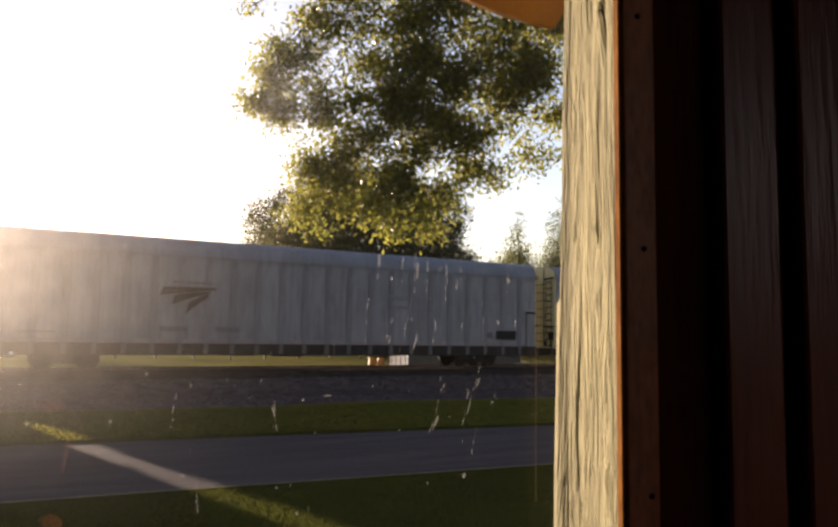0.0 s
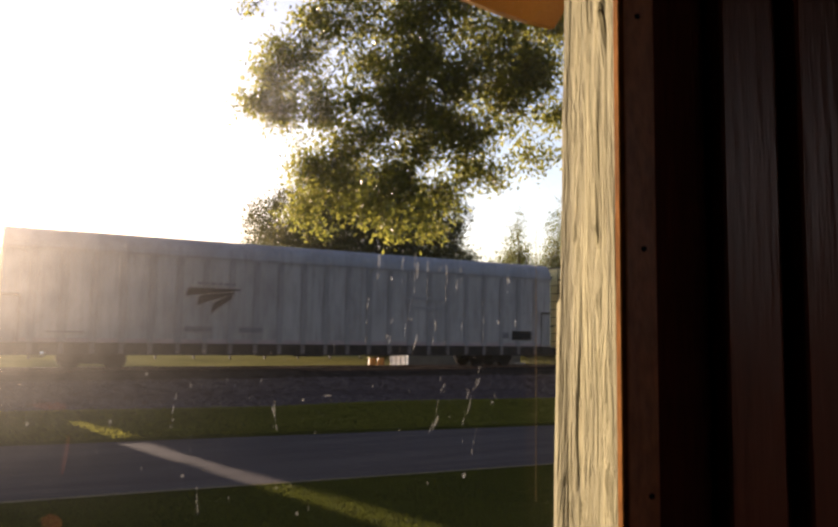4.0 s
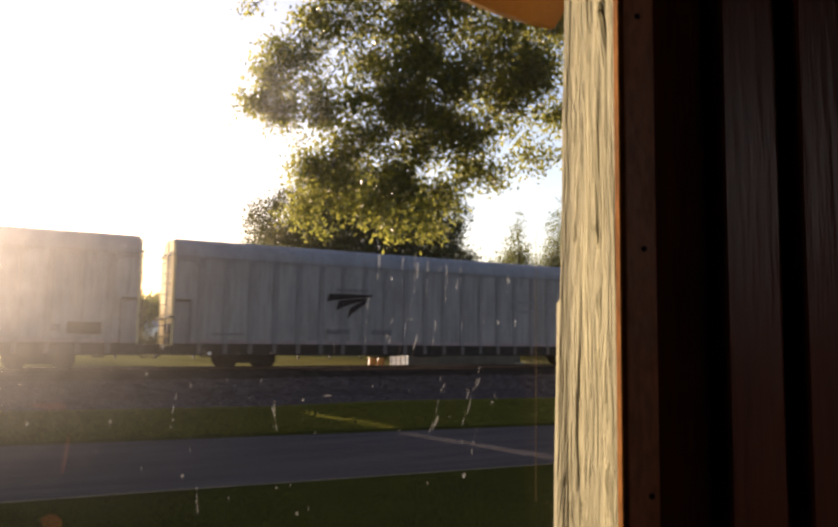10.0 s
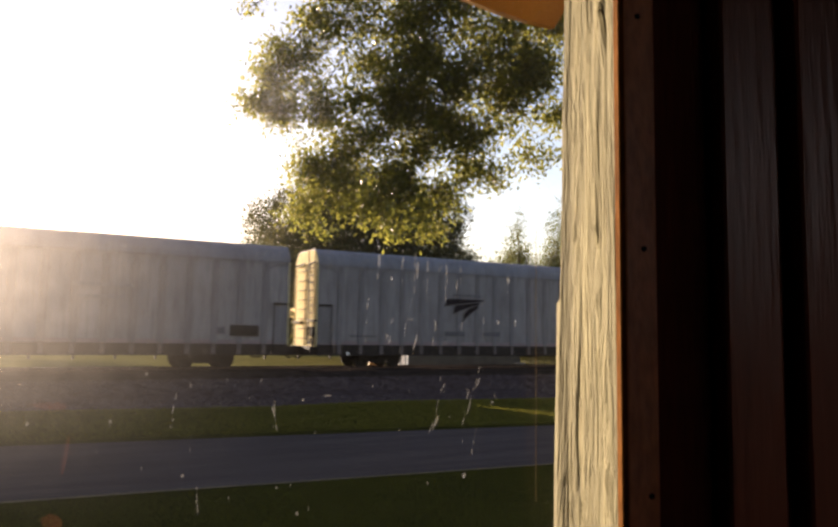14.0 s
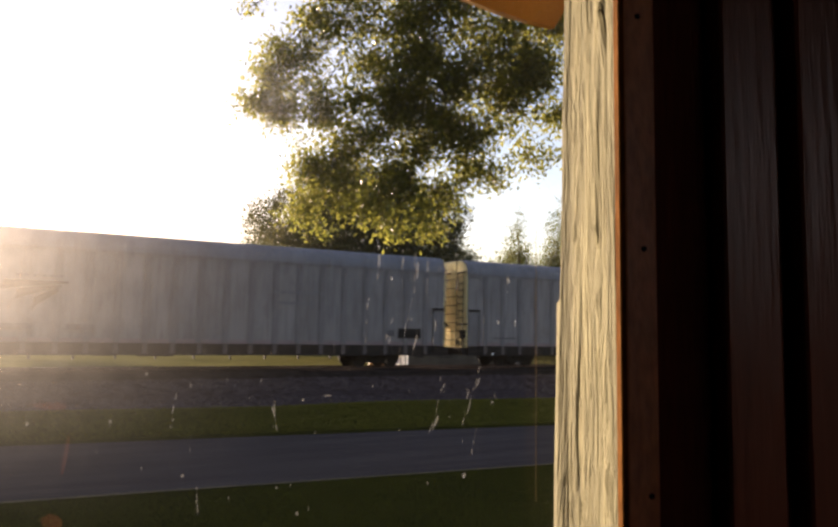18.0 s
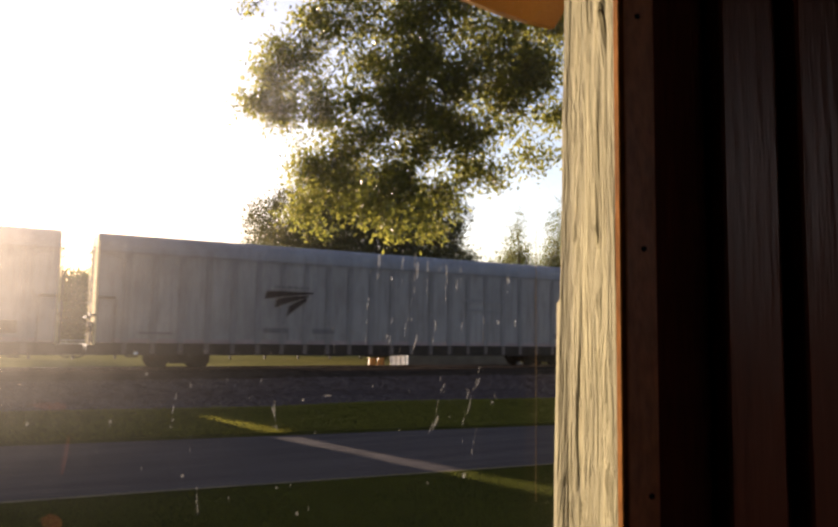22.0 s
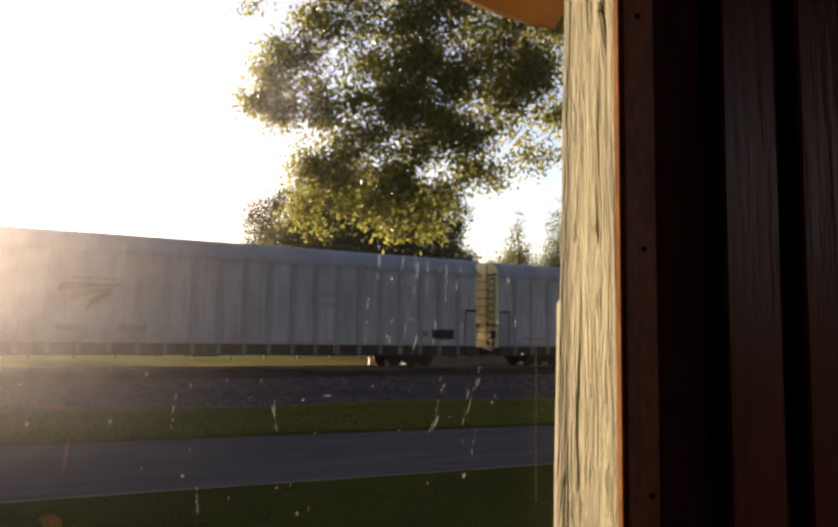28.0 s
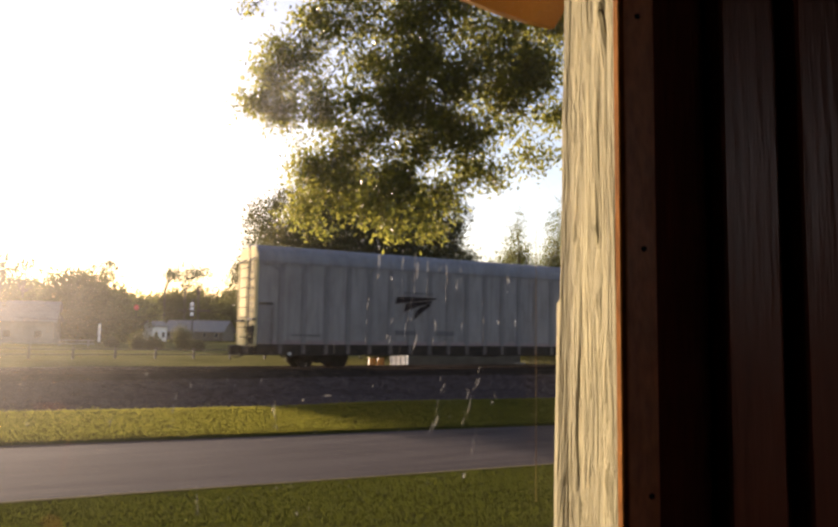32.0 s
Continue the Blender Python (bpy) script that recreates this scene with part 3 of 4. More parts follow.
def near_oak():
    base = Vector((4.6, 13.4, 0))
    spots = ((470, 185, 12.9, 38), (505, 150, 12.8, 50), (520, 210, 12.8, 48), (560, 90, 12.6, 62), (585, 175, 12.5, 62), (610, 35, 12.3, 70), (560, 20, 12.4, 40),
             (445, -2, 12.6, 15), (480, 130, 12.8, 36), (500, 85, 12.7, 34), (455, 190, 12.9, 28), (555, 300, 12.7, 42), (770, 200, 11.9, 60), (865, 255, 11.9, 48), (665, 110, 12.1, 48), (655, 180, 12.2, 42), (700, 20, 12.0, 85), (760, 95, 11.6, 80), (730, 170, 11.9, 72), (800, 30, 11.4, 90), (850, 130, 11.5, 80), (830, 215, 11.8, 70),
             (700, 240, 12.1, 60), (640, 255, 12.4, 48), (930, 60, 11.4, 85), (960, 170, 11.7, 62), (1010, 110, 11.4, 75), (1030, 215, 11.7, 58), (925, 240, 11.8, 62),
             (985, 270, 11.8, 36), (1040, 270, 11.8, 24), (880, 300, 11.9, 52), (940, 318, 11.9, 34), (790, 270, 12.1, 56), (740, 320, 12.2, 62), (650, 320, 12.5, 62),
             (590, 340, 12.8, 52), (570, 400, 13.0, 40), (640, 385, 12.7, 48), (700, 385, 12.4, 46), (770, 385, 12.2, 50), (825, 360, 12.1, 48), (730, 425, 12.3, 26),
             (800, 425, 12.1, 22), (600, 430, 12.9, 22), (640, -90, 12, 110), (850, -100, 11.5, 130), (1080, -20, 11.5, 130), (1120, 180, 12, 90))
    clumps, tufts, rng = [], [], random.Random(4)
    for x, y, d, r in spots:
        d *= 1.1
        p = Vector(((x - 784) / FOCAL * d, d, EYE.z + (629 - y) / FOCAL * d)) - base
        rr = r / FOCAL * d
        clumps.append((p.x, p.y, p.z, rr, rr * 0.4, rr * 0.9))
        share = 0.5 if 530 < x < 720 and y < 130 else 0.68 if x < 600 and y < 260 else 0.72 if x > 880 else 0.66
        for _ in range(13):
            k = rng.uniform(0.26, 0.52)
            q = Vector((rng.gauss(0, 1), rng.gauss(0, 1), rng.gauss(0, 1))).normalized() * rr * rng.uniform(0.15, 0.9)
            tufts.append((p.x + q.x, p.y + q.y * 0.4, p.z + q.z, rr * k, rr * k * 0.5, rr * k * 0.95, share))
    oak = tree("oak_tree", pose(*base), clumps, 74000, 0.044, M_LEAF, 0.28, 9.5, "broad oak tree with sunlit olive-green leaves overhanging the lawn", 11, 0.1, fork=10.2, thick=0.06, drop=10.0, tufts=tufts)
    # leaves above the view, added to keep sky light off the lawn
    over = [(x - base.x, y - base.y, EYE.z + 0.452 * y + 2.0 - base.z, 2.3, 2.3, 1.0) for x in (-5.5, -2.0, 1.5, 5.0, 8.5) for y in (6.5, 10.5, 14.5)]
    me = leaf_cloud(over, 15000, 0.075, 12, 0.1)
    me.materials.append(M_LEAF)
    tagged(link("high_crown", me, oak), kind="stuff")


def dome(rx, rz, n, seed, base=0.0, lift=1.0):
    rng = random.Random(seed)
    out = []
    for i in range(n):
        a, h = i * 2.4 + rng.uniform(-.3, .3), (i + 0.5) / n
        r = rx * 0.72 * math.sqrt(max(0.05, 1 - (2 * h - 0.75) ** 2 * 0.75))
        out.append((r * math.cos(a), r * math.sin(a), base + rz * (0.12 + 0.8 * h), rx * 0.42, rx * 0.42, rz * 0.2))
    out.append((0, 0, base + rz * 0.55, rx * 0.6, rx * 0.6, rz * 0.35))
    return out


def back_trees():
    tree("shade_tree", pose(-1.56, 62, 0.45), [(c[0] - 3.4, *c[1:]) for c in dome(9.7, 13.3, 18, 5, 2.1)], 180000, 0.11, M_LEAF_DARK, 0.4, 9, "dense dark green shade tree beyond the railway", 21, 0.6)
    tree("shade_tree", on_track(-3.2, 85, 0.45), [(c[0], c[1], c[2], 1.3, 1.3, 0.8) for c in dome(2.3, 4.6, 12, 17, 5.1)], 6500, 0.25, M_LEAF_DARK, 0.28, 9, "round-crowned tree beyond the railway", 24, 0.2)
    tree("shade_tree", pose(10.2, 77, 0.45), dome(2.0, 14.2, 12, 9, 0.6), 6000, 0.1, M_LEAF_FAR, 0.25, 9, "light green tree beyond the railway", 22, 0.3)
    tree("shade_tree", pose(15.4, 77, 0.45), dome(2.8, 15.2, 12, 4, 1.0), 16000, 0.1, M_LEAF_FAR, 0.25, 9, "tall green tree beyond the railway", 23, 0.3)


def hedge():
    for i in range(7):
        h = 11.9 + 0.4 * (i * 5 % 3)
        tree("tall_shrub", pose(8.2 + 1.5 * i, 78.5 + (i % 2), 0.45), [(0, 0, h * 0.62, 1.3, 1.0, h * 0.34), (0.4, 0, h * 0.35, 1.2, 1.0, h * 0.3)], 5000, 0.1, M_LEAF_FAR, 0.12, h * 0.6, "tall green bush beyond the railway", 140 + i, 0.3, "bush", "bushes beyond the railway")


near_oak()
back_trees()
hedge()


# ---- the room behind the window ----
JAMB, IN, OUT = 0.137, 0.4955, 0.721     # the lit side of the timber, its inner and outer edge


def room():
    def slab(name, label, *d, mat=M_DARKWOOD):
        ob = new(name, mesh_of(name, boxes(*d), mat))
        return tagged(ob, label, name.split("_")[0], kind="structure")
    slab("wall_window", "dark board wall with the window opening", (-3.2, -1.5, IN + 0.02, OUT, 1.0, 3.7), (-1.5, JAMB + 0.021, IN + 0.02, OUT, 1.0, 2.1), (-1.5, JAMB + 0.021, IN + 0.02, OUT, 3.3, 3.7), (JAMB + 0.021, 1.6, IN + 0.02, OUT, 1.0, 3.7))
    slab("wall_left", "unseen side wall of the room, pale to bounce light", (-3.35, -3.2, -2.2, OUT, 1.0, 3.7), mat=M_BOUNCE_BOARD)
    slab("wall_right", "dark board side wall of the room", (1.6, 1.75, -2.2, OUT, 1.0, 3.7), mat=M_BACKWALL)
    # out-of-view pale boarding, added as a reflector
    slab("wall_panel", "unseen boarding on the back wall, added to bounce light", (-3.35, 0.75, -2.35, -2.2, 1.0, 3.7), mat=M_BOUNCE_BOARD)
    slab("wall_back", "dark board back wall of the room", (1.58, 1.75, -2.35, -2.2, 1.0, 3.7), (0.75, 1.58, -2.35, -2.2, 1.0, 2.92), (0.75, 1.58, -2.35, -2.2, 3.66, 3.7), mat=M_BACKWALL)
    w = thing("window_2", pose(1.165, -2.275, 2.92), "small high window in the back wall of the room", "window", kind="structure")
    part("window_frame", boxes((-0.415, -0.38, -0.03, 0.03, 0.0, 0.74), (0.38, 0.415, -0.03, 0.03, 0.0, 0.74), (-0.38, 0.38, -0.03, 0.03, 0.0, 0.035), (-0.38, 0.38, -0.03, 0.03, 0.705, 0.74)), M_TRIM, w)
    slab("floor", "unseen board floor of the room, pale to bounce light", (-3.35, 1.75, -2.35, OUT, 0.85, 1.0), mat=M_BOUNCE_BOARD)
    slab("foundation", "plain base under the building", (-3.3, 1.7, -2.3, OUT - 0.05, -0.1, 0.85), mat=M_FENCE)
    slab("ceiling", "unseen ceiling of the room, white to bounce light", (-3.35, 1.75, -2.35, OUT, 3.7, 3.85), mat=M_WHITE)


room()


KNOTS = ((0.035, 0.80), (0.05, 0.77), (0.045, 0.42), (0.1, 0.33), (0.15, 0.62), (0.12, 0.93), (0.075, 0.55))


def timber():
    """The rough post: lit side towards the opening, worked in grain ridges, and a stained inner edge."""
    t = thing("window_post", pose(JAMB, IN, 2.1), "rough weathered timber window post with deep grain", "window post", kind="structure")
    w, h, nu, nv = OUT - IN, 1.2, 190, 260
    verts, faces = [], []
    for j in range(nv + 1):
        z = h * j / nv
        for i in range(nu + 1):
            y = w * i / nu
            wob = noise.noise((z * 2.6, 0.3, 0)) * 0.014 + noise.noise((z * 8, y * 9, 2)) * 0.009
            for ky, kz in KNOTS:
                d2 = ((y - ky) / 0.02) ** 2 + ((z - kz) / 0.045) ** 2
                wob += 0.016 * math.exp(-d2) * (1 if y > ky else -1)
            u = y + wob
            side = min(1.0, max(0.0, (y / w - 0.52) * 5))
            deep = (0.16 + 0.84 * side) * (1.5 if z < 0.5 else max(0.8, 1.5 - (z - 0.5) * 4))
            g = noise.noise((u * 30, z * 0.9, 1.0)) * 0.0075 * deep + noise.noise((u * 58, z * 1.2, 3.0)) * 0.0045 * deep + noise.noise((u * 75, z * 1.6, 5.0)) * 0.003 + noise.noise((u * 240, z * 4, 8.0)) * 0.0012
            crack = noise.noise((u * 24, z * 1.3, 9.0))
            g -= 0.004 * deep * max(0.0, 0.1 - abs(crack)) / 0.1
            for ky, kz in KNOTS:
                g += 0.0032 * math.exp(-((y - ky) / 0.006) ** 2 - ((z - kz) / 0.011) ** 2)
            g *= min(1.0, (w - y) / 0.03)
            edge = 0.0
            if i == 0 or i == nu:
                edge = 0.004
            verts.append((edge - g + (z - 0.55) * 0.012 * (y / w) * 1.3, y + ((noise.noise((z * 9, 7, 7)) * 0.004 + (0.019 if z < 0.555 else 0.0)) if i >= nu - 1 else 0), z))
    k = nu + 1
    for j in range(nv):
        for i in range(nu):
            a = j * k + i
            faces.append((a, a + k, a + k + 1, a + 1))
    me = bpy.data.meshes.new("grain_face")
    me.from_pydata(verts, [], faces)
    me.materials.append(M_POST)
    for p in me.polygons:
        p.use_smooth = True
    link("grain_face", me, t)
    part("core", boxes((0.008, 0.02, 0.003, w - 0.004, 0, h)), M_POST, t)
    for nx, nz in ((0.015, 0.42), (0.0095, 0.74), (0.012, 0.58)):
        part("nail", rod(bmesh.new(), (nx, -0.0052, nz), (nx, -0.003, nz), 0.0021, seg=8), M_BLACK, t, "small dark nail head")
    # strip for the sunlit rim, its orange set in the colour
    part("worn_edge", boxes((-0.0035, 0.003, -0.0042, 0.009, 0, h), bevel=0.0012), M_LIT_EDGE, t, "orange-brown corner of the post, coloured for the sun on it")
    part("inner_edge", boxes((0.0, 0.0205, -0.005, 0.008, 0, h), bevel=0.001), M_TRIM, t, "red-brown stained inner edge")
    return t


timber()


def wall_boards():
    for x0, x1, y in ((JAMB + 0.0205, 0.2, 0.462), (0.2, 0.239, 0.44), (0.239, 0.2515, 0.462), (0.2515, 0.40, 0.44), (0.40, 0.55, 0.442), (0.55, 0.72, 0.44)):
        # set-back boards get the darkened copy, so their shade is in the colour
        ob = new("wall_board", mesh_of("wall_board", boxes((x0 + 0.0008, x1 - 0.0008, IN + y - 0.45, IN + 0.019, 1.0, 3.7), bevel=0.002), M_BOARD_SHADE if y > 0.46 else M_DARKWOOD))
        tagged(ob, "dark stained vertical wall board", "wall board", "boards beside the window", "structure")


wall_boards()


def awning():
    t = thing("awning", pose(0.006, 1.068, -0.015), "amber canvas awning corner hanging outside the window", "awning", kind="structure")
    cloth = material("amber_canvas", (0.27, 0.165, 0.04), (0.36, 0.235, 0.065), 12, 0.8, 0.2, fine=300, translucent=0.45)
    prof = [(-0.1, 3.25), (0.0, 3.15), (0.054, 3.131), (0.1, 3.116), (0.15, 3.104), (0.185, 3.097), (0.192, 3.099), (0.2, 3.112), (0.207, 3.13), (0.26, 3.3), (0.26, 3.7), (-0.1, 3.7)]
    bm = extrude_profile(prof, 0.0, 0.012)
    for v in bm.verts:
        x, y, z = v.co
        v.co = (y, x + (z - 3.1) * -0.5, z)
    part("canvas", bm, cloth, t)
    part("hem", boxes((-0.05, 0.26, -0.33, -0.29, 3.66, 3.7)), M_TRIM, t)


awning()


def pane():
    m = bpy.data.materials.new("window_glass")
    m.use_nodes = True
    n, l = m.node_tree.nodes, m.node_tree.links
    out = n["Material Output"]
    tr, gl, mix = n.new("ShaderNodeBsdfTransparent"), n.new("ShaderNodeBsdfGlossy"), n.new("ShaderNodeMixShader")
    gl.inputs["Roughness"].default_value = 0.02
    fr = n.new("ShaderNodeFresnel")
    fr.inputs["IOR"].default_value = 1.45
    half = n.new("ShaderNodeMath")
    half.operation = "MULTIPLY"
    half.inputs[1].default_value = 0.15
    l.new(fr.outputs[0], half.inputs[0])
    l.new(half.outputs[0], mix.inputs[0])
    l.new(tr.outputs[0], mix.inputs[1])
    l.new(gl.outputs[0], mix.inputs[2])
    l.new(mix.outputs[0], out.inputs["Surface"])
    w = thing("window_1", pose(0, OUT - 0.01, 0), "fixed single-pane window with a dusty pane", "window", kind="structure")
    g = part("pane", boxes((-1.5, JAMB + 0.02, -0.002, 0.002, 2.1, 3.3)), m, w, "dusty clear glass pane")
    g.visible_shadow = False
    # an added film scatters the low sun forwards, standing in for lens haze
    f = bpy.data.materials.new("dust_film")
    f.use_nodes = True
    n, l = f.node_tree.nodes, f.node_tree.links
    clear, lobe, soft, m1, m2 = (n.new(k) for k in ("ShaderNodeBsdfTransparent", "ShaderNodeBsdfRefraction", "ShaderNodeBsdfTranslucent", "ShaderNodeMixShader", "ShaderNodeMixShader"))
    lobe.inputs["Roughness"].default_value, lobe.inputs["IOR"].default_value = 0.73, 0.77
    lobe.inputs["Color"].default_value = (1.0, 0.93, 0.85, 1)
    soft.inputs["Color"].default_value = (0.9, 0.85, 0.8, 1)
    m1.inputs[0].default_value, m2.inputs[0].default_value = 0.025, 0.0006
    # patchy density, and a glare patch put in high on the pane
    tc, big, fine = n.new("ShaderNodeTexCoord"), n.new("ShaderNodeTexNoise"), n.new("ShaderNodeTexNoise")
    far_off, fall, total, rough = n.new("ShaderNodeVectorMath"), n.new("ShaderNodeMapRange"), n.new("ShaderNodeMath"), n.new("ShaderNodeMath")
    big.inputs["Scale"].default_value, fine.inputs["Scale"].default_value = 48.0, 70.0
    big.inputs["Detail"].default_value, fine.inputs["Detail"].default_value = 6.0, 4.0
    far_off.operation = "DISTANCE"
    far_off.inputs[1].default_value = (-0.134, 0.0, 2.853)
    for tex in (big, fine):
        l.new(tc.outputs["Object"], tex.inputs["Vector"])
    l.new(tc.outputs["Object"], far_off.inputs[0])
    fall.interpolation_type = "SMOOTHSTEP"
    for key, value in (("From Min", 0.004), ("From Max", 0.075), ("To Min", 0.15), ("To Max", 0.0)):
        fall.inputs[key].default_value = value
    l.new(far_off.outputs["Value"], fall.inputs["Value"])
    rough.operation, total.operation = "MULTIPLY", "MULTIPLY_ADD"
    l.new(fine.outputs["Fac"], rough.inputs[0])
    l.new(fall.outputs[0], rough.inputs[1])
    total.inputs[1].default_value = 1.0
    patch = n.new("ShaderNodeMapRange")
    for key, value in (("From Min", 0.3), ("From Max", 0.7), ("To Min", 0.0102), ("To Max", 0.0134)):
        patch.inputs[key].default_value = value
    l.new(big.outputs["Fac"], patch.inputs["Value"])
    l.new(patch.outputs[0], total.inputs[0])
    l.new(rough.outputs[0], total.inputs[2])
    l.new(total.outputs[0], m1.inputs[0])
    l.new(clear.outputs[0], m1.inputs[1])
    l.new(lobe.outputs[0], m1.inputs[2])
    l.new(m1.outputs[0], m2.inputs[1])
    l.new(soft.outputs[0], m2.inputs[2])
    l.new(m2.outputs[0], n["Material Output"].inputs["Surface"])
    bm = bmesh.new()
    bm.faces.new([bm.verts.new(v) for v in ((-1.5, -0.004, 2.1), (JAMB, -0.004, 2.1), (JAMB, -0.004, 3.3), (-1.5, -0.004, 3.3))])
    d = part("dust_film", bm, f, w, "thin film on the glass, added for haze and glare")
    d.visible_shadow = False


pane()


# ---- the far side of the railway ----
def far(x, d, z=0.45):
    """A spot beyond the railway: d metres out, x as a fraction of d to the side."""
    return Vector((x * d, d * 1.101, z))


def fence():
    t = thing("field_fence", on_track(0, 62.5, 0.45), "low dark wooden post-and-rail fence on the grass", "fence")
    post = mesh_of("fence_post", boxes((-0.08, 0.08, -0.08, 0.08, -0.1, 0.95), bevel=0.015), M_FENCE)
    rail_m = mesh_of("fence_rail", boxes((0.0, 3.0, -0.13, -0.085, 0.74, 0.83), bevel=0.01), M_FENCE)
    for i in range(36):
        x = -46 + 3.0 * i
        link("fence_post", post, t, m=pose(x, random.uniform(-.03, .03), random.uniform(-.04, .02), 0, random.uniform(-2, 2), 0))
        link("fence_rail", rail_m, t, m=pose(x, 0, random.uniform(-.015, .015)))
        link("fence_rail", rail_m, t, m=pose(x, 0, -0.4 + random.uniform(-.015, .015)))
    w = thing("field_fence", pose(*far(-0.56, 96), 0, 0, 4), "pale weathered board fence on the far lawn", "fence")
    for i in range(5):
        part("fence_post", boxes((-9 + 4 * i, -8.8 + 4 * i, -0.1, 0.1, 0, 1.0)), M_WALL, w)
    for z in (0.3, 0.72):
        part("fence_rail", boxes((-9.2, 8, -0.14, -0.1, z, z + 0.2)), M_WALL, w)


def house(m, w, d, wall_h, ridge, label, wallmat):
    h = thing("house", m, label, "house")
    part("wall", boxes((-w / 2, w / 2, -d / 2, d / 2, -0.3, wall_h)), wallmat, h)
    prof = [(-d / 2 - 0.5, wall_h - 0.1), (0, ridge), (d / 2 + 0.5, wall_h - 0.1), (d / 2 + 0.5, wall_h + 0.1), (0, ridge + 0.22), (-d / 2 - 0.5, wall_h + 0.1)]
    part("roof", extrude_profile(prof, -w / 2 - 0.5, w / 2 + 0.5), M_SHINGLE, h, "grey shingle roof")
    for s in (-1, 1):
        gable = extrude_profile([(-d / 2, wall_h - 0.05), (d / 2, wall_h - 0.05), (0, ridge - 0.05)], s * w / 2 - 0.1, s * w / 2 + 0.1)
        part("gable", gable, wallmat, h)
    n = max(2, int(w / 3.2))
    for i in range(n):
        x = -w / 2 + w * (i + 0.5) / n
        f = part("window", boxes((x - 0.62, x + 0.62, -d / 2 - 0.06, -d / 2 + 0.02, 0.9, 2.2)), M_WALL, h)
        part("pane", boxes((x - 0.5, x + 0.5, -d / 2 - 0.08, -d / 2 - 0.05, 1.02, 2.08)), M_GLASSDARK, f)


def settlement():
    house(pose(*far(-0.575, 118), 0, 0, 18), 9.5, 8, 3.6, 7.0, "pale two-storey house among trees", M_WALL)
    house(pose(*far(-0.322, 190), 0, 0, -6), 17, 9, 2.4, 5.4, "low dark house with a grey shingle roof", M_FENCE)
    house(pose(*far(-0.387, 150), 0, 0, 80), 6, 2.4, 3.4, 4.4, "small white gabled house", M_WHITE)
    pole = thing("utility_pole", pose(*far(-0.3325, 100)), "wooden utility pole with white insulators and a crossarm", "utility pole")
    part("mast", rod(bmesh.new(), (0, 0, -0.2), (0, 0, 7.2), 0.13, 0.1), M_FENCE, pole)
    part("crossarm", boxes((-2.2, 2.6, -0.08, 0.08, 5.35, 5.5)), M_FENCE, pole)
    for z in (4.9, 5.7, 6.35):
        part("insulator", rod(bmesh.new(), (-0.05, -0.3, z - 0.25), (-0.05, -0.3, z + 0.25), 0.3, 0.22, 10), M_WHITE, pole)
    wire = bmesh.new()
    for dx, dz in ((-26.0, -1.4), (26.0, 0.9)):
        pts = [(dx * k / 8, 0, 5.45 + dz * k / 8 - 0.9 * (k / 8) * (1 - k / 8) * 4) for k in range(9)]
        for pa, pb in zip(pts, pts[1:]):
            rod(wire, pa, pb, 0.03, seg=5)
    part("wire", wire, M_BLACK, pole, "sagging dark overhead wire")
    sign = thing("road_sign", pose(*far(-0.4155, 105)), "red stop sign on a thin post", "road sign")
    part("sign_post", rod(bmesh.new(), (0, 0, -0.2), (0, 0, 5.6), 0.06), M_IRON, sign)
    part("sign_plate", rod(bmesh.new(), (0, -0.1, 5.9), (0, -0.06, 5.9), 0.42, seg=8), material("sign_red", (0.5, 0.03, 0.03), (0.6, 0.05, 0.04), 4, 0.4, 0.0), sign)
    board = thing("sign_board", pose(*far(-0.4685, 100), 0, 0, -40), "tall white sign board on the far lawn", "sign")
    part("panel", boxes((-0.32, 0.32, -0.05, 0.05, 0.6, 3.25), bevel=0.02), M_WHITE, board)
    part("sign_post", boxes((-0.28, -0.2, -0.04, 0.04, -0.2, 0.6), (0.2, 0.28, -0.04, 0.04, -0.2, 0.6)), M_FENCE, board)
    dock = thing("loading_platform", on_track(24.7, 45.4, 0.45), "low white concrete loading platform beside the railway", "platform")
    # dark long side and white end carry shade and sun in their colours
    part("body", boxes((0.0, 9.6, 0.0, 2.7, -0.1, 0.98), bevel=0.03), M_DOCK, dock, "grey concrete body, darkened for its shaded side")
    part("coping", boxes((-0.06, 9.66, -0.06, 2.76, 0.98, 1.06), bevel=0.015), M_DOCK, dock)
    part("end_wall", boxes((-0.05, -0.003, 0.0, 2.7, -0.1, 0.97)), M_WHITE, dock, "end wall whitened for the sun on it")
    for i in range(4):
        part("fender_post", boxes((-0.075, -0.052, 0.3 + 0.7 * i, 0.36 + 0.7 * i, -0.1, 0.9)), M_FENCE, dock)
    drum = thing("traffic_drum", pose(*far(-0.0665, 47)), "orange plastic traffic drum", "traffic drum", "traffic drums by the railway")
    part("barrel", rod(bmesh.new(), (0, 0, 0), (0, 0, 0.62), 0.28, 0.22, 14), M_ORANGE, drum)
    part("base", rod(bmesh.new(), (0, 0, 0), (0, 0, 0.08), 0.38, 0.36, 14), M_BLACK, drum)
    copy_thing(drum, pose(*far(-0.0535, 47)))
    drive = new("driveway", mesh_of("driveway", boxes((-0.7, 14, -2.5, 2.0, 0.44, 0.47)), M_EDGE))
    drive.matrix_basis = pose(0, 57.2, 0, 0, 0, 10)
    tagged(drive, "pale sandy drive beyond the railway", "driveway", kind="structure")
    blocks = mesh_of("kerb_block", boxes((-0.9, 0.9, -0.12, 0.12, 0, 0.32), bevel=0.04), M_WALL)
    for i in range(3):
        ob = new("kerb_block", blocks)
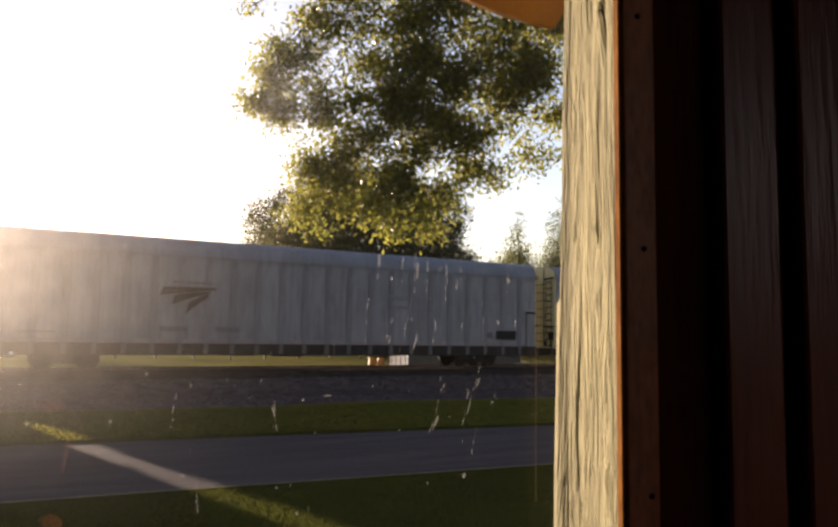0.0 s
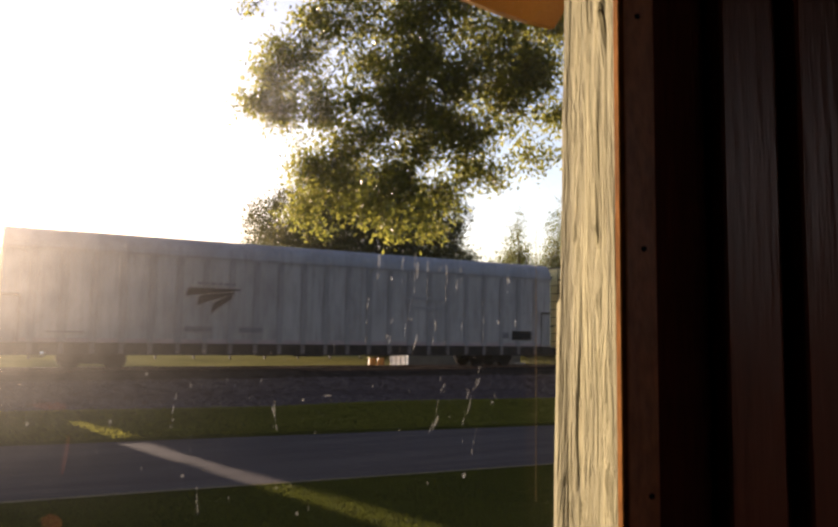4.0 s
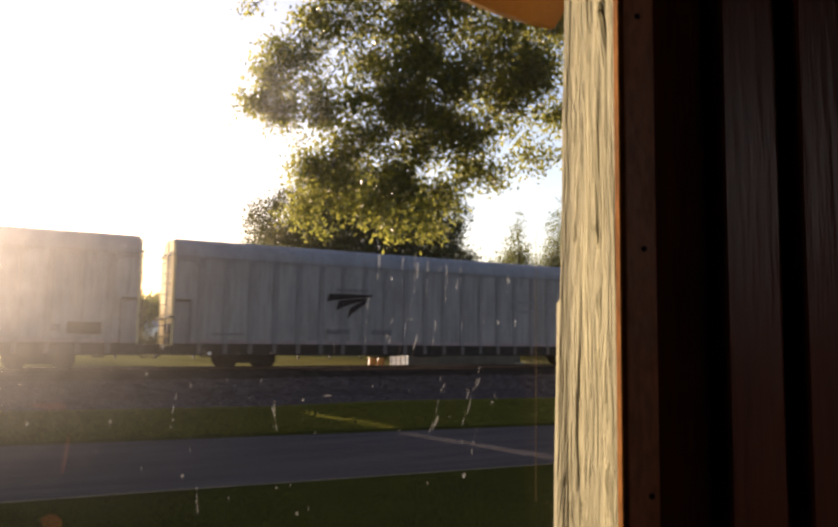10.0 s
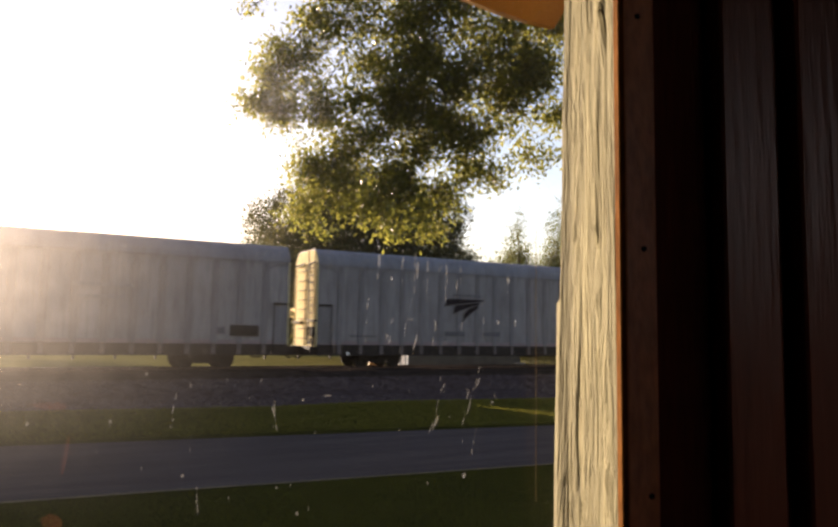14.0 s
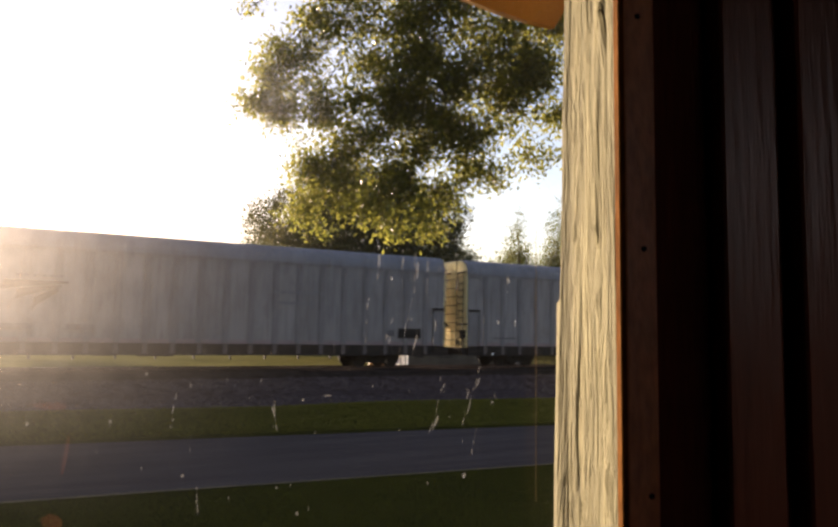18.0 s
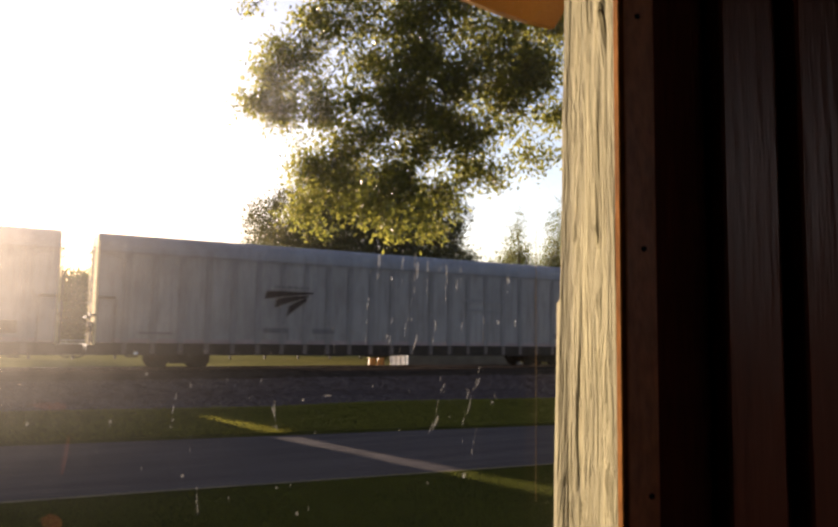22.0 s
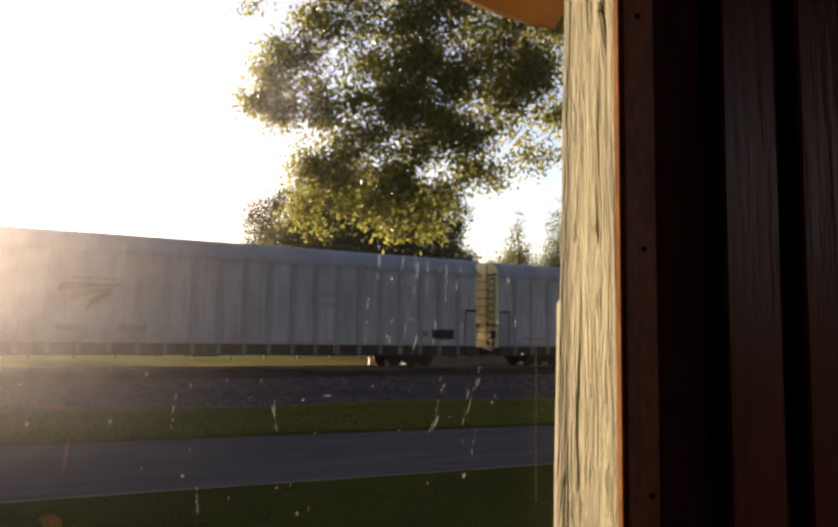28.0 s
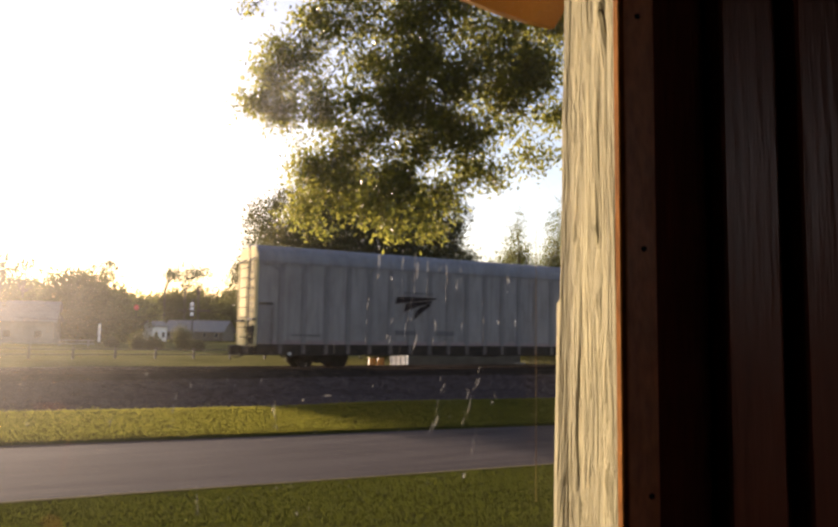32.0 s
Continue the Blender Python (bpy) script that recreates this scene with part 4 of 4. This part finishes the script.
        ob.matrix_basis = pose(3.0 + 2.1 * i, 55.6 + 0.3 * i, 0.45, 0, 0, 10)
        tagged(ob, "long white concrete kerb block", "kerb block", "kerb blocks along the drive")


def far_trees():
    spec = ((-0.63, 150, 6, 10.0, 31), (-0.585, 146, 4.6, 11.4, 32), (-0.5, 128, 6.6, 11.6, 33), (-0.455, 140, 5, 9.0, 34), (-0.425, 160, 5, 9.0, 35), (-0.40, 235, 8, 12.5, 36),
            (-0.365, 232, 8, 15.0, 37), (-0.33, 240, 9.0, 16.0, 38), (-0.29, 228, 8, 14.0, 39), (-0.255, 210, 8, 14.5, 40))
    for x, d, r, h, seed in spec:
        tree("far_tree", pose(*far(x, d)), dome(r, h, 9, seed, 0.6), 7500, 0.5, M_LEAF_FAR, 0.3, h * 0.8, "rounded dark green tree on the far lawn", seed, 0.5, "tree", "trees beyond the railway")
    for x, d, h, seed in ((-0.585, 140, 16, 51), (-0.48, 150, 17.5, 52), (-0.375, 215, 24.5, 53), (-0.345, 215, 24.5, 54), (-0.325, 210, 22.5, 55)):
        rng = random.Random(seed)
        cl = [(rng.uniform(-4.2, 4.2), rng.uniform(-3, 3), h * rng.uniform(0.74, 1.0), rng.uniform(1.0, 2.0), 1.4, 0.4) for _ in range(9)]
        tree("pine_tree", pose(*far(x, d)), cl, 750, 0.3, M_PINE, 0.22, h * 1.5, "tall thin pine with a sparse flat crown", seed, 0.1, "tree", "trees beyond the railway")
    for x, d, w, h, seed in ((-0.412, 84, 0.7, 2.1, 61), (-0.388, 82, 0.8, 1.6, 62), (-0.347, 80, 0.75, 3.1, 63), (-0.325, 82, 0.55, 1.2, 64), (-0.45, 92, 0.6, 1.2, 65)):
        tree("shrub", pose(*far(x, d)), [(0, 0, h * 0.5, w, w, h * 0.5), (w * .3, 0, h * .35, w * .8, w * .8, h * .35)], 4500, 0.08, M_LEAF_DARK, 0.06, h * 0.6, "dark green rounded shrub on the lawn", seed, 0.3, "shrub", "shrubs on the far lawn")
    for i in range(9):
        h = 1.5 + 0.35 * (i * 7 % 4)
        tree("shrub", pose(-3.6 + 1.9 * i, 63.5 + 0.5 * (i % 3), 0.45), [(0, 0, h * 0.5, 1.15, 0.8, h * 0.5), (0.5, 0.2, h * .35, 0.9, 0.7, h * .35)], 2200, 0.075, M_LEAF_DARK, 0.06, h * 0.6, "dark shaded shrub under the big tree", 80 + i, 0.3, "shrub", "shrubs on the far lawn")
    rng = random.Random(7)
    belt = [(rng.uniform(-260, 200), rng.uniform(320, 410), rng.uniform(2, 7), rng.uniform(9, 16), 8, rng.uniform(5, 8)) for _ in range(60)]
    me = leaf_cloud(belt, 26000, 0.95, 70, 0.3)
    me.materials.append(M_LEAF_FAR)
    ob = new("far_woods", me)
    tagged(ob, "distant belt of green woods", "woods", kind="stuff")


fence()
settlement()
far_trees()


# ---- grass, stones and weeds ----
def blades(name, count, s_range, p_range, height, width, seed, label, mat=None):
    rng = np.random.default_rng(seed)
    s, p = rng.uniform(*s_range, count), rng.uniform(*p_range, count)
    up = np.array([verge_lift(u, v) for u, v in zip(s, p)])
    p = np.array([skew(a, b) for a, b in zip(s, p)])
    z = np.array([level(v) for v in p]) + up
    keep = (up > 0.05) | (p < 17.0)
    s, p, z = s[keep], p[keep], z[keep]
    count = len(s)
    h = height * rng.uniform(0.5, 1.3, count)
    a = rng.uniform(0, 2 * np.pi, count)
    lean = rng.normal(0, 0.5, (count, 2)) * h[:, None]
    wx, wy = np.cos(a) * width, np.sin(a) * width
    v0 = np.stack([s - wx, p - wy, z - 0.005], 1)
    v1 = np.stack([s + wx, p + wy, z - 0.005], 1)
    v2 = np.stack([s + lean[:, 0], p + lean[:, 1], z + h], 1)
    verts = np.stack([v0, v1, v2], 1).reshape(-1, 3)
    faces = np.arange(count * 3).reshape(-1, 3)
    me = bpy.data.meshes.new(name)
    me.from_pydata(verts.tolist(), [], faces.tolist())
    me.materials.append(mat or M_BLADE)
    ob = new(name, me)
    ob.matrix_basis = TRACK
    tagged(ob, label, "grass", kind="stuff")


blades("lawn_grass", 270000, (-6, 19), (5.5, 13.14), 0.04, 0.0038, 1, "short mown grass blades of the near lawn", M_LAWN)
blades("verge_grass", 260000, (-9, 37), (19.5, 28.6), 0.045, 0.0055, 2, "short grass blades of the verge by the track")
blades("bank_weeds", 1800, (-9, 37), (25.0, 28.2), 0.13, 0.012, 3, "taller weeds at the foot of the ballast bank")


def stones():
    rng = np.random.default_rng(9)
    n = 16000
    s, p = rng.uniform(-10, 40, n), rng.uniform(26.4, 31.4, n)
    oct_v = np.array([(1, 0, 0), (-1, 0, 0), (0, 1, 0), (0, -1, 0), (0, 0, 1), (0, 0, -1)], float)
    oct_f = np.array([(0, 2, 4), (2, 1, 4), (1, 3, 4), (3, 0, 4), (2, 0, 5), (1, 2, 5), (3, 1, 5), (0, 3, 5)])
    size = rng.uniform(0.03, 0.075, n)
    p = np.array([skew(a, b) for a, b in zip(s, p)])
    z = np.array([level(v) for v in p]) + 0.03 + size * 0.2
    v = oct_v[None] * rng.uniform(0.6, 1.3, (n, 6, 1)) * size[:, None, None] + np.stack([s, p, z], 1)[:, None]
    f = oct_f[None] + (np.arange(n) * 6)[:, None, None]
    me = bpy.data.meshes.new("ballast_stones")
    me.from_pydata(v.reshape(-1, 3).tolist(), [], f.reshape(-1, 3).tolist())
    me.materials.append(M_STONE)
    ob = new("ballast_stones", me)
    ob.matrix_basis = TRACK
    tagged(ob, "loose broken ballast stones on the bank", "ballast", kind="stuff")


stones()


# ---- dust and flare ghosts on the pane ----
def dust():
    mat = material("dust", (0.52, 0.52, 0.52), (0.7, 0.7, 0.7), 400, 0.9, 0.0, fine=2000, translucent=0.5)
    t = thing("pane_dust", pose(0, OUT - 0.018, 0), "dried specks and drip marks of dirt on the window pane", "dirt")
    rng = random.Random(3)
    bm = bmesh.new()

    def fleck(x, y, w, h, lean=0.0):
        d = OUT - 0.018
        cx, cz = (x - 784) / FOCAL * d, EYE.z + (629 + 0.0162 * (x - 784) - y) / FOCAL * d
        w, h = w / FOCAL * d * 0.4, h / FOCAL * d * 0.42
        n = 7
        ring = []
        for i in range(n):
            a = 2 * math.pi * i / n
            k = rng.uniform(0.7, 1.15)
            ring.append(bm.verts.new((cx + w * k * math.cos(a) + lean * h * math.sin(a), rng.uniform(-0.0002, 0), cz + h * k * math.sin(a))))
        top = bm.verts.new((cx, -0.0005, cz))
        for i in range(n):
            bm.faces.new((ring[i], ring[(i + 1) % n], top))

    for x, y, w, h, lean in ((67, 789, 11, 11, 0), (220, 785, 9, 10, 0), (357, 883, 9, 9, 0), (872, 882, 9, 14, .2), (819, 788, 7, 34, .35), (733, 521, 9, 10, 0), (781, 505, 7, 46, 0.05),
                             (709, 488, 7, 30, 0), (933, 603, 7, 12, 0), (965, 605, 5, 22, 0), (923, 750, 7, 7, 0), (520, 768, 6, 26, -.3), (731, 636, 5, 22, .25), (779, 640, 5, 40, .25), (283, 698, 7, 9, 0),
                             (574, 746, 9, 9, 0), (620, 738, 20, 5, 0), (198, 840, 6, 6, 0), (281, 869, 6, 6, 0), (530, 904, 6, 5, 0), (896, 716, 5, 30, .3), (880, 760, 4, 50, .2), (952, 525, 8, 14, 0), (855, 535, 5, 26, 0),
                             (230, 459, 12, 12, 0), (178, 462, 8, 12, 0), (569, 950, 8, 10, 0)):
        fleck(x, y, w, h, lean)
    for x, y0, y1, slope in ((708, 465, 520, 0.0), (777, 478, 562, 0.04), (800, 492, 560, 0.0), (836, 500, 560, 0.0), (862, 505, 545, 0.05), (735, 600, 648, 0.3), (772, 560, 660, 0.22), (815, 600, 640, 0.05),
                            (864, 610, 640, 0.0), (905, 600, 640, 0.0), (833, 720, 805, 0.3), (897, 690, 735, 0.25), (880, 730, 790, 0.2), (893, 800, 850, 0.15), (520, 750, 800, -0.15), (338, 740, 800, 0.1), (384, 905, 960, -0.1), (950, 500, 560, 0.0), (753, 470, 530, 0.02), (690, 560, 640, 0.05)):
        y = y0
        while y < y1:
            h = rng.uniform(5, 22)
            fleck(x - slope * (y - y0) + rng.uniform(-1.5, 1.5), y, rng.uniform(1.6, 4.5), h, slope)
            y += h * rng.uniform(0.6, 1.8)
    for _ in range(240):
        x, y = rng.triangular(60, 1030, 800), rng.triangular(120, 970, 640)
        fleck(x, y, rng.uniform(1.2, 3.5), rng.uniform(1.5, 14) if rng.random() < 0.5 else rng.uniform(1.5, 4), rng.uniform(-.1, .3))
    n, l = mat.node_tree.nodes, mat.node_tree.links
    thin, clear = n.new("ShaderNodeMixShader"), n.new("ShaderNodeBsdfTransparent")
    thin.inputs[0].default_value = 0.11
    l.new(clear.outputs[0], thin.inputs[1])
    l.new(n["Mix Shader"].outputs[0], thin.inputs[2])
    l.new(thin.outputs[0], n["Material Output"].inputs["Surface"])
    part("specks", bm, mat, t)
    # red-brown lens flare ghosts, painted on the pane as faint patches
    flare = material("flare_tint", (0.5, 0.14, 0.07), (0.7, 0.24, 0.12), 60, 0.9, 0.0, fine=400, translucent=0.6)
    n, l = flare.node_tree.nodes, flare.node_tree.links
    thin, clear = n.new("ShaderNodeMixShader"), n.new("ShaderNodeBsdfTransparent")
    thin.inputs[0].default_value = 0.026
    l.new(clear.outputs[0], thin.inputs[1])
    l.new(n["Mix Shader"].outputs[0], thin.inputs[2])
    l.new(thin.outputs[0], n["Material Output"].inputs["Surface"])
    for x, y, w, h in ((110, 757, 100, 16), (141, 850, 14, 110), (124, 965, 60, 36)):
        bm = bmesh.new()
        fleck(x, y, w, h, 0.1)
        part("smear", bm, flare, t, "faint red-brown lens flare ghost")
    # thin brown line down the pane
    bm = bmesh.new()
    d = OUT - 0.018
    for x, y0, y1 in ((1004, 430, 930),):
        X = (x - 784) / FOCAL * d
        za, zb = EYE.z + (633 - y0) / FOCAL * d, EYE.z + (633 - y1) / FOCAL * d
        box(bm, X - 0.00025, X + 0.00025, -0.0003, 0, zb, za)
    film_mat = material("streak", (0.2, 0.13, 0.06), (0.32, 0.21, 0.1), 100, 0.9, 0.0, fine=600, translucent=0.5)
    part("drip_line", bm, film_mat, t, "thin brown vertical line")


dust()


def wheel_rows(k, dx):
    """Turns of a wheelset while its car rolls past the window, still before and after."""
    rows, step, angle = [(0.0, 0.0)], 0.5, 0.0
    ts, ss = [t for t, s in RUN], [s - k * PITCH for t, s in RUN]
    a = -36.0
    while a < 40.0:
        t = float(np.interp(a, ss, ts))
        if ss[0] < a < ss[-1] and t > rows[-1][0] + 0.02:
            angle += math.degrees(step / 0.42)
            rows.append((t, angle))
        a += step
    rows.append((32.0, angle + (60.0 if rows[-1][0] < 31.9 else 0.0))) if rows[-1][0] < 31.9 else None
    return [(t, pose(dx, 0, 0.42, 0, g % 360, 0)) for t, g in rows]


def motions():
    for k, car in zip(range(FIRST, LAST + 1), CARS):
        for bogie in car.children:
            if bogie.name.startswith("bogie"):
                for ws in bogie.children:
                    walk(ws, wheel_rows(k, ws.matrix_basis.translation.x))
    for k, car in zip(range(FIRST, LAST + 1), CARS):
        walk(car, [(t, on_track(s - k * PITCH, NEAR, RAIL_Z)) for t, s in RUN])


motions()
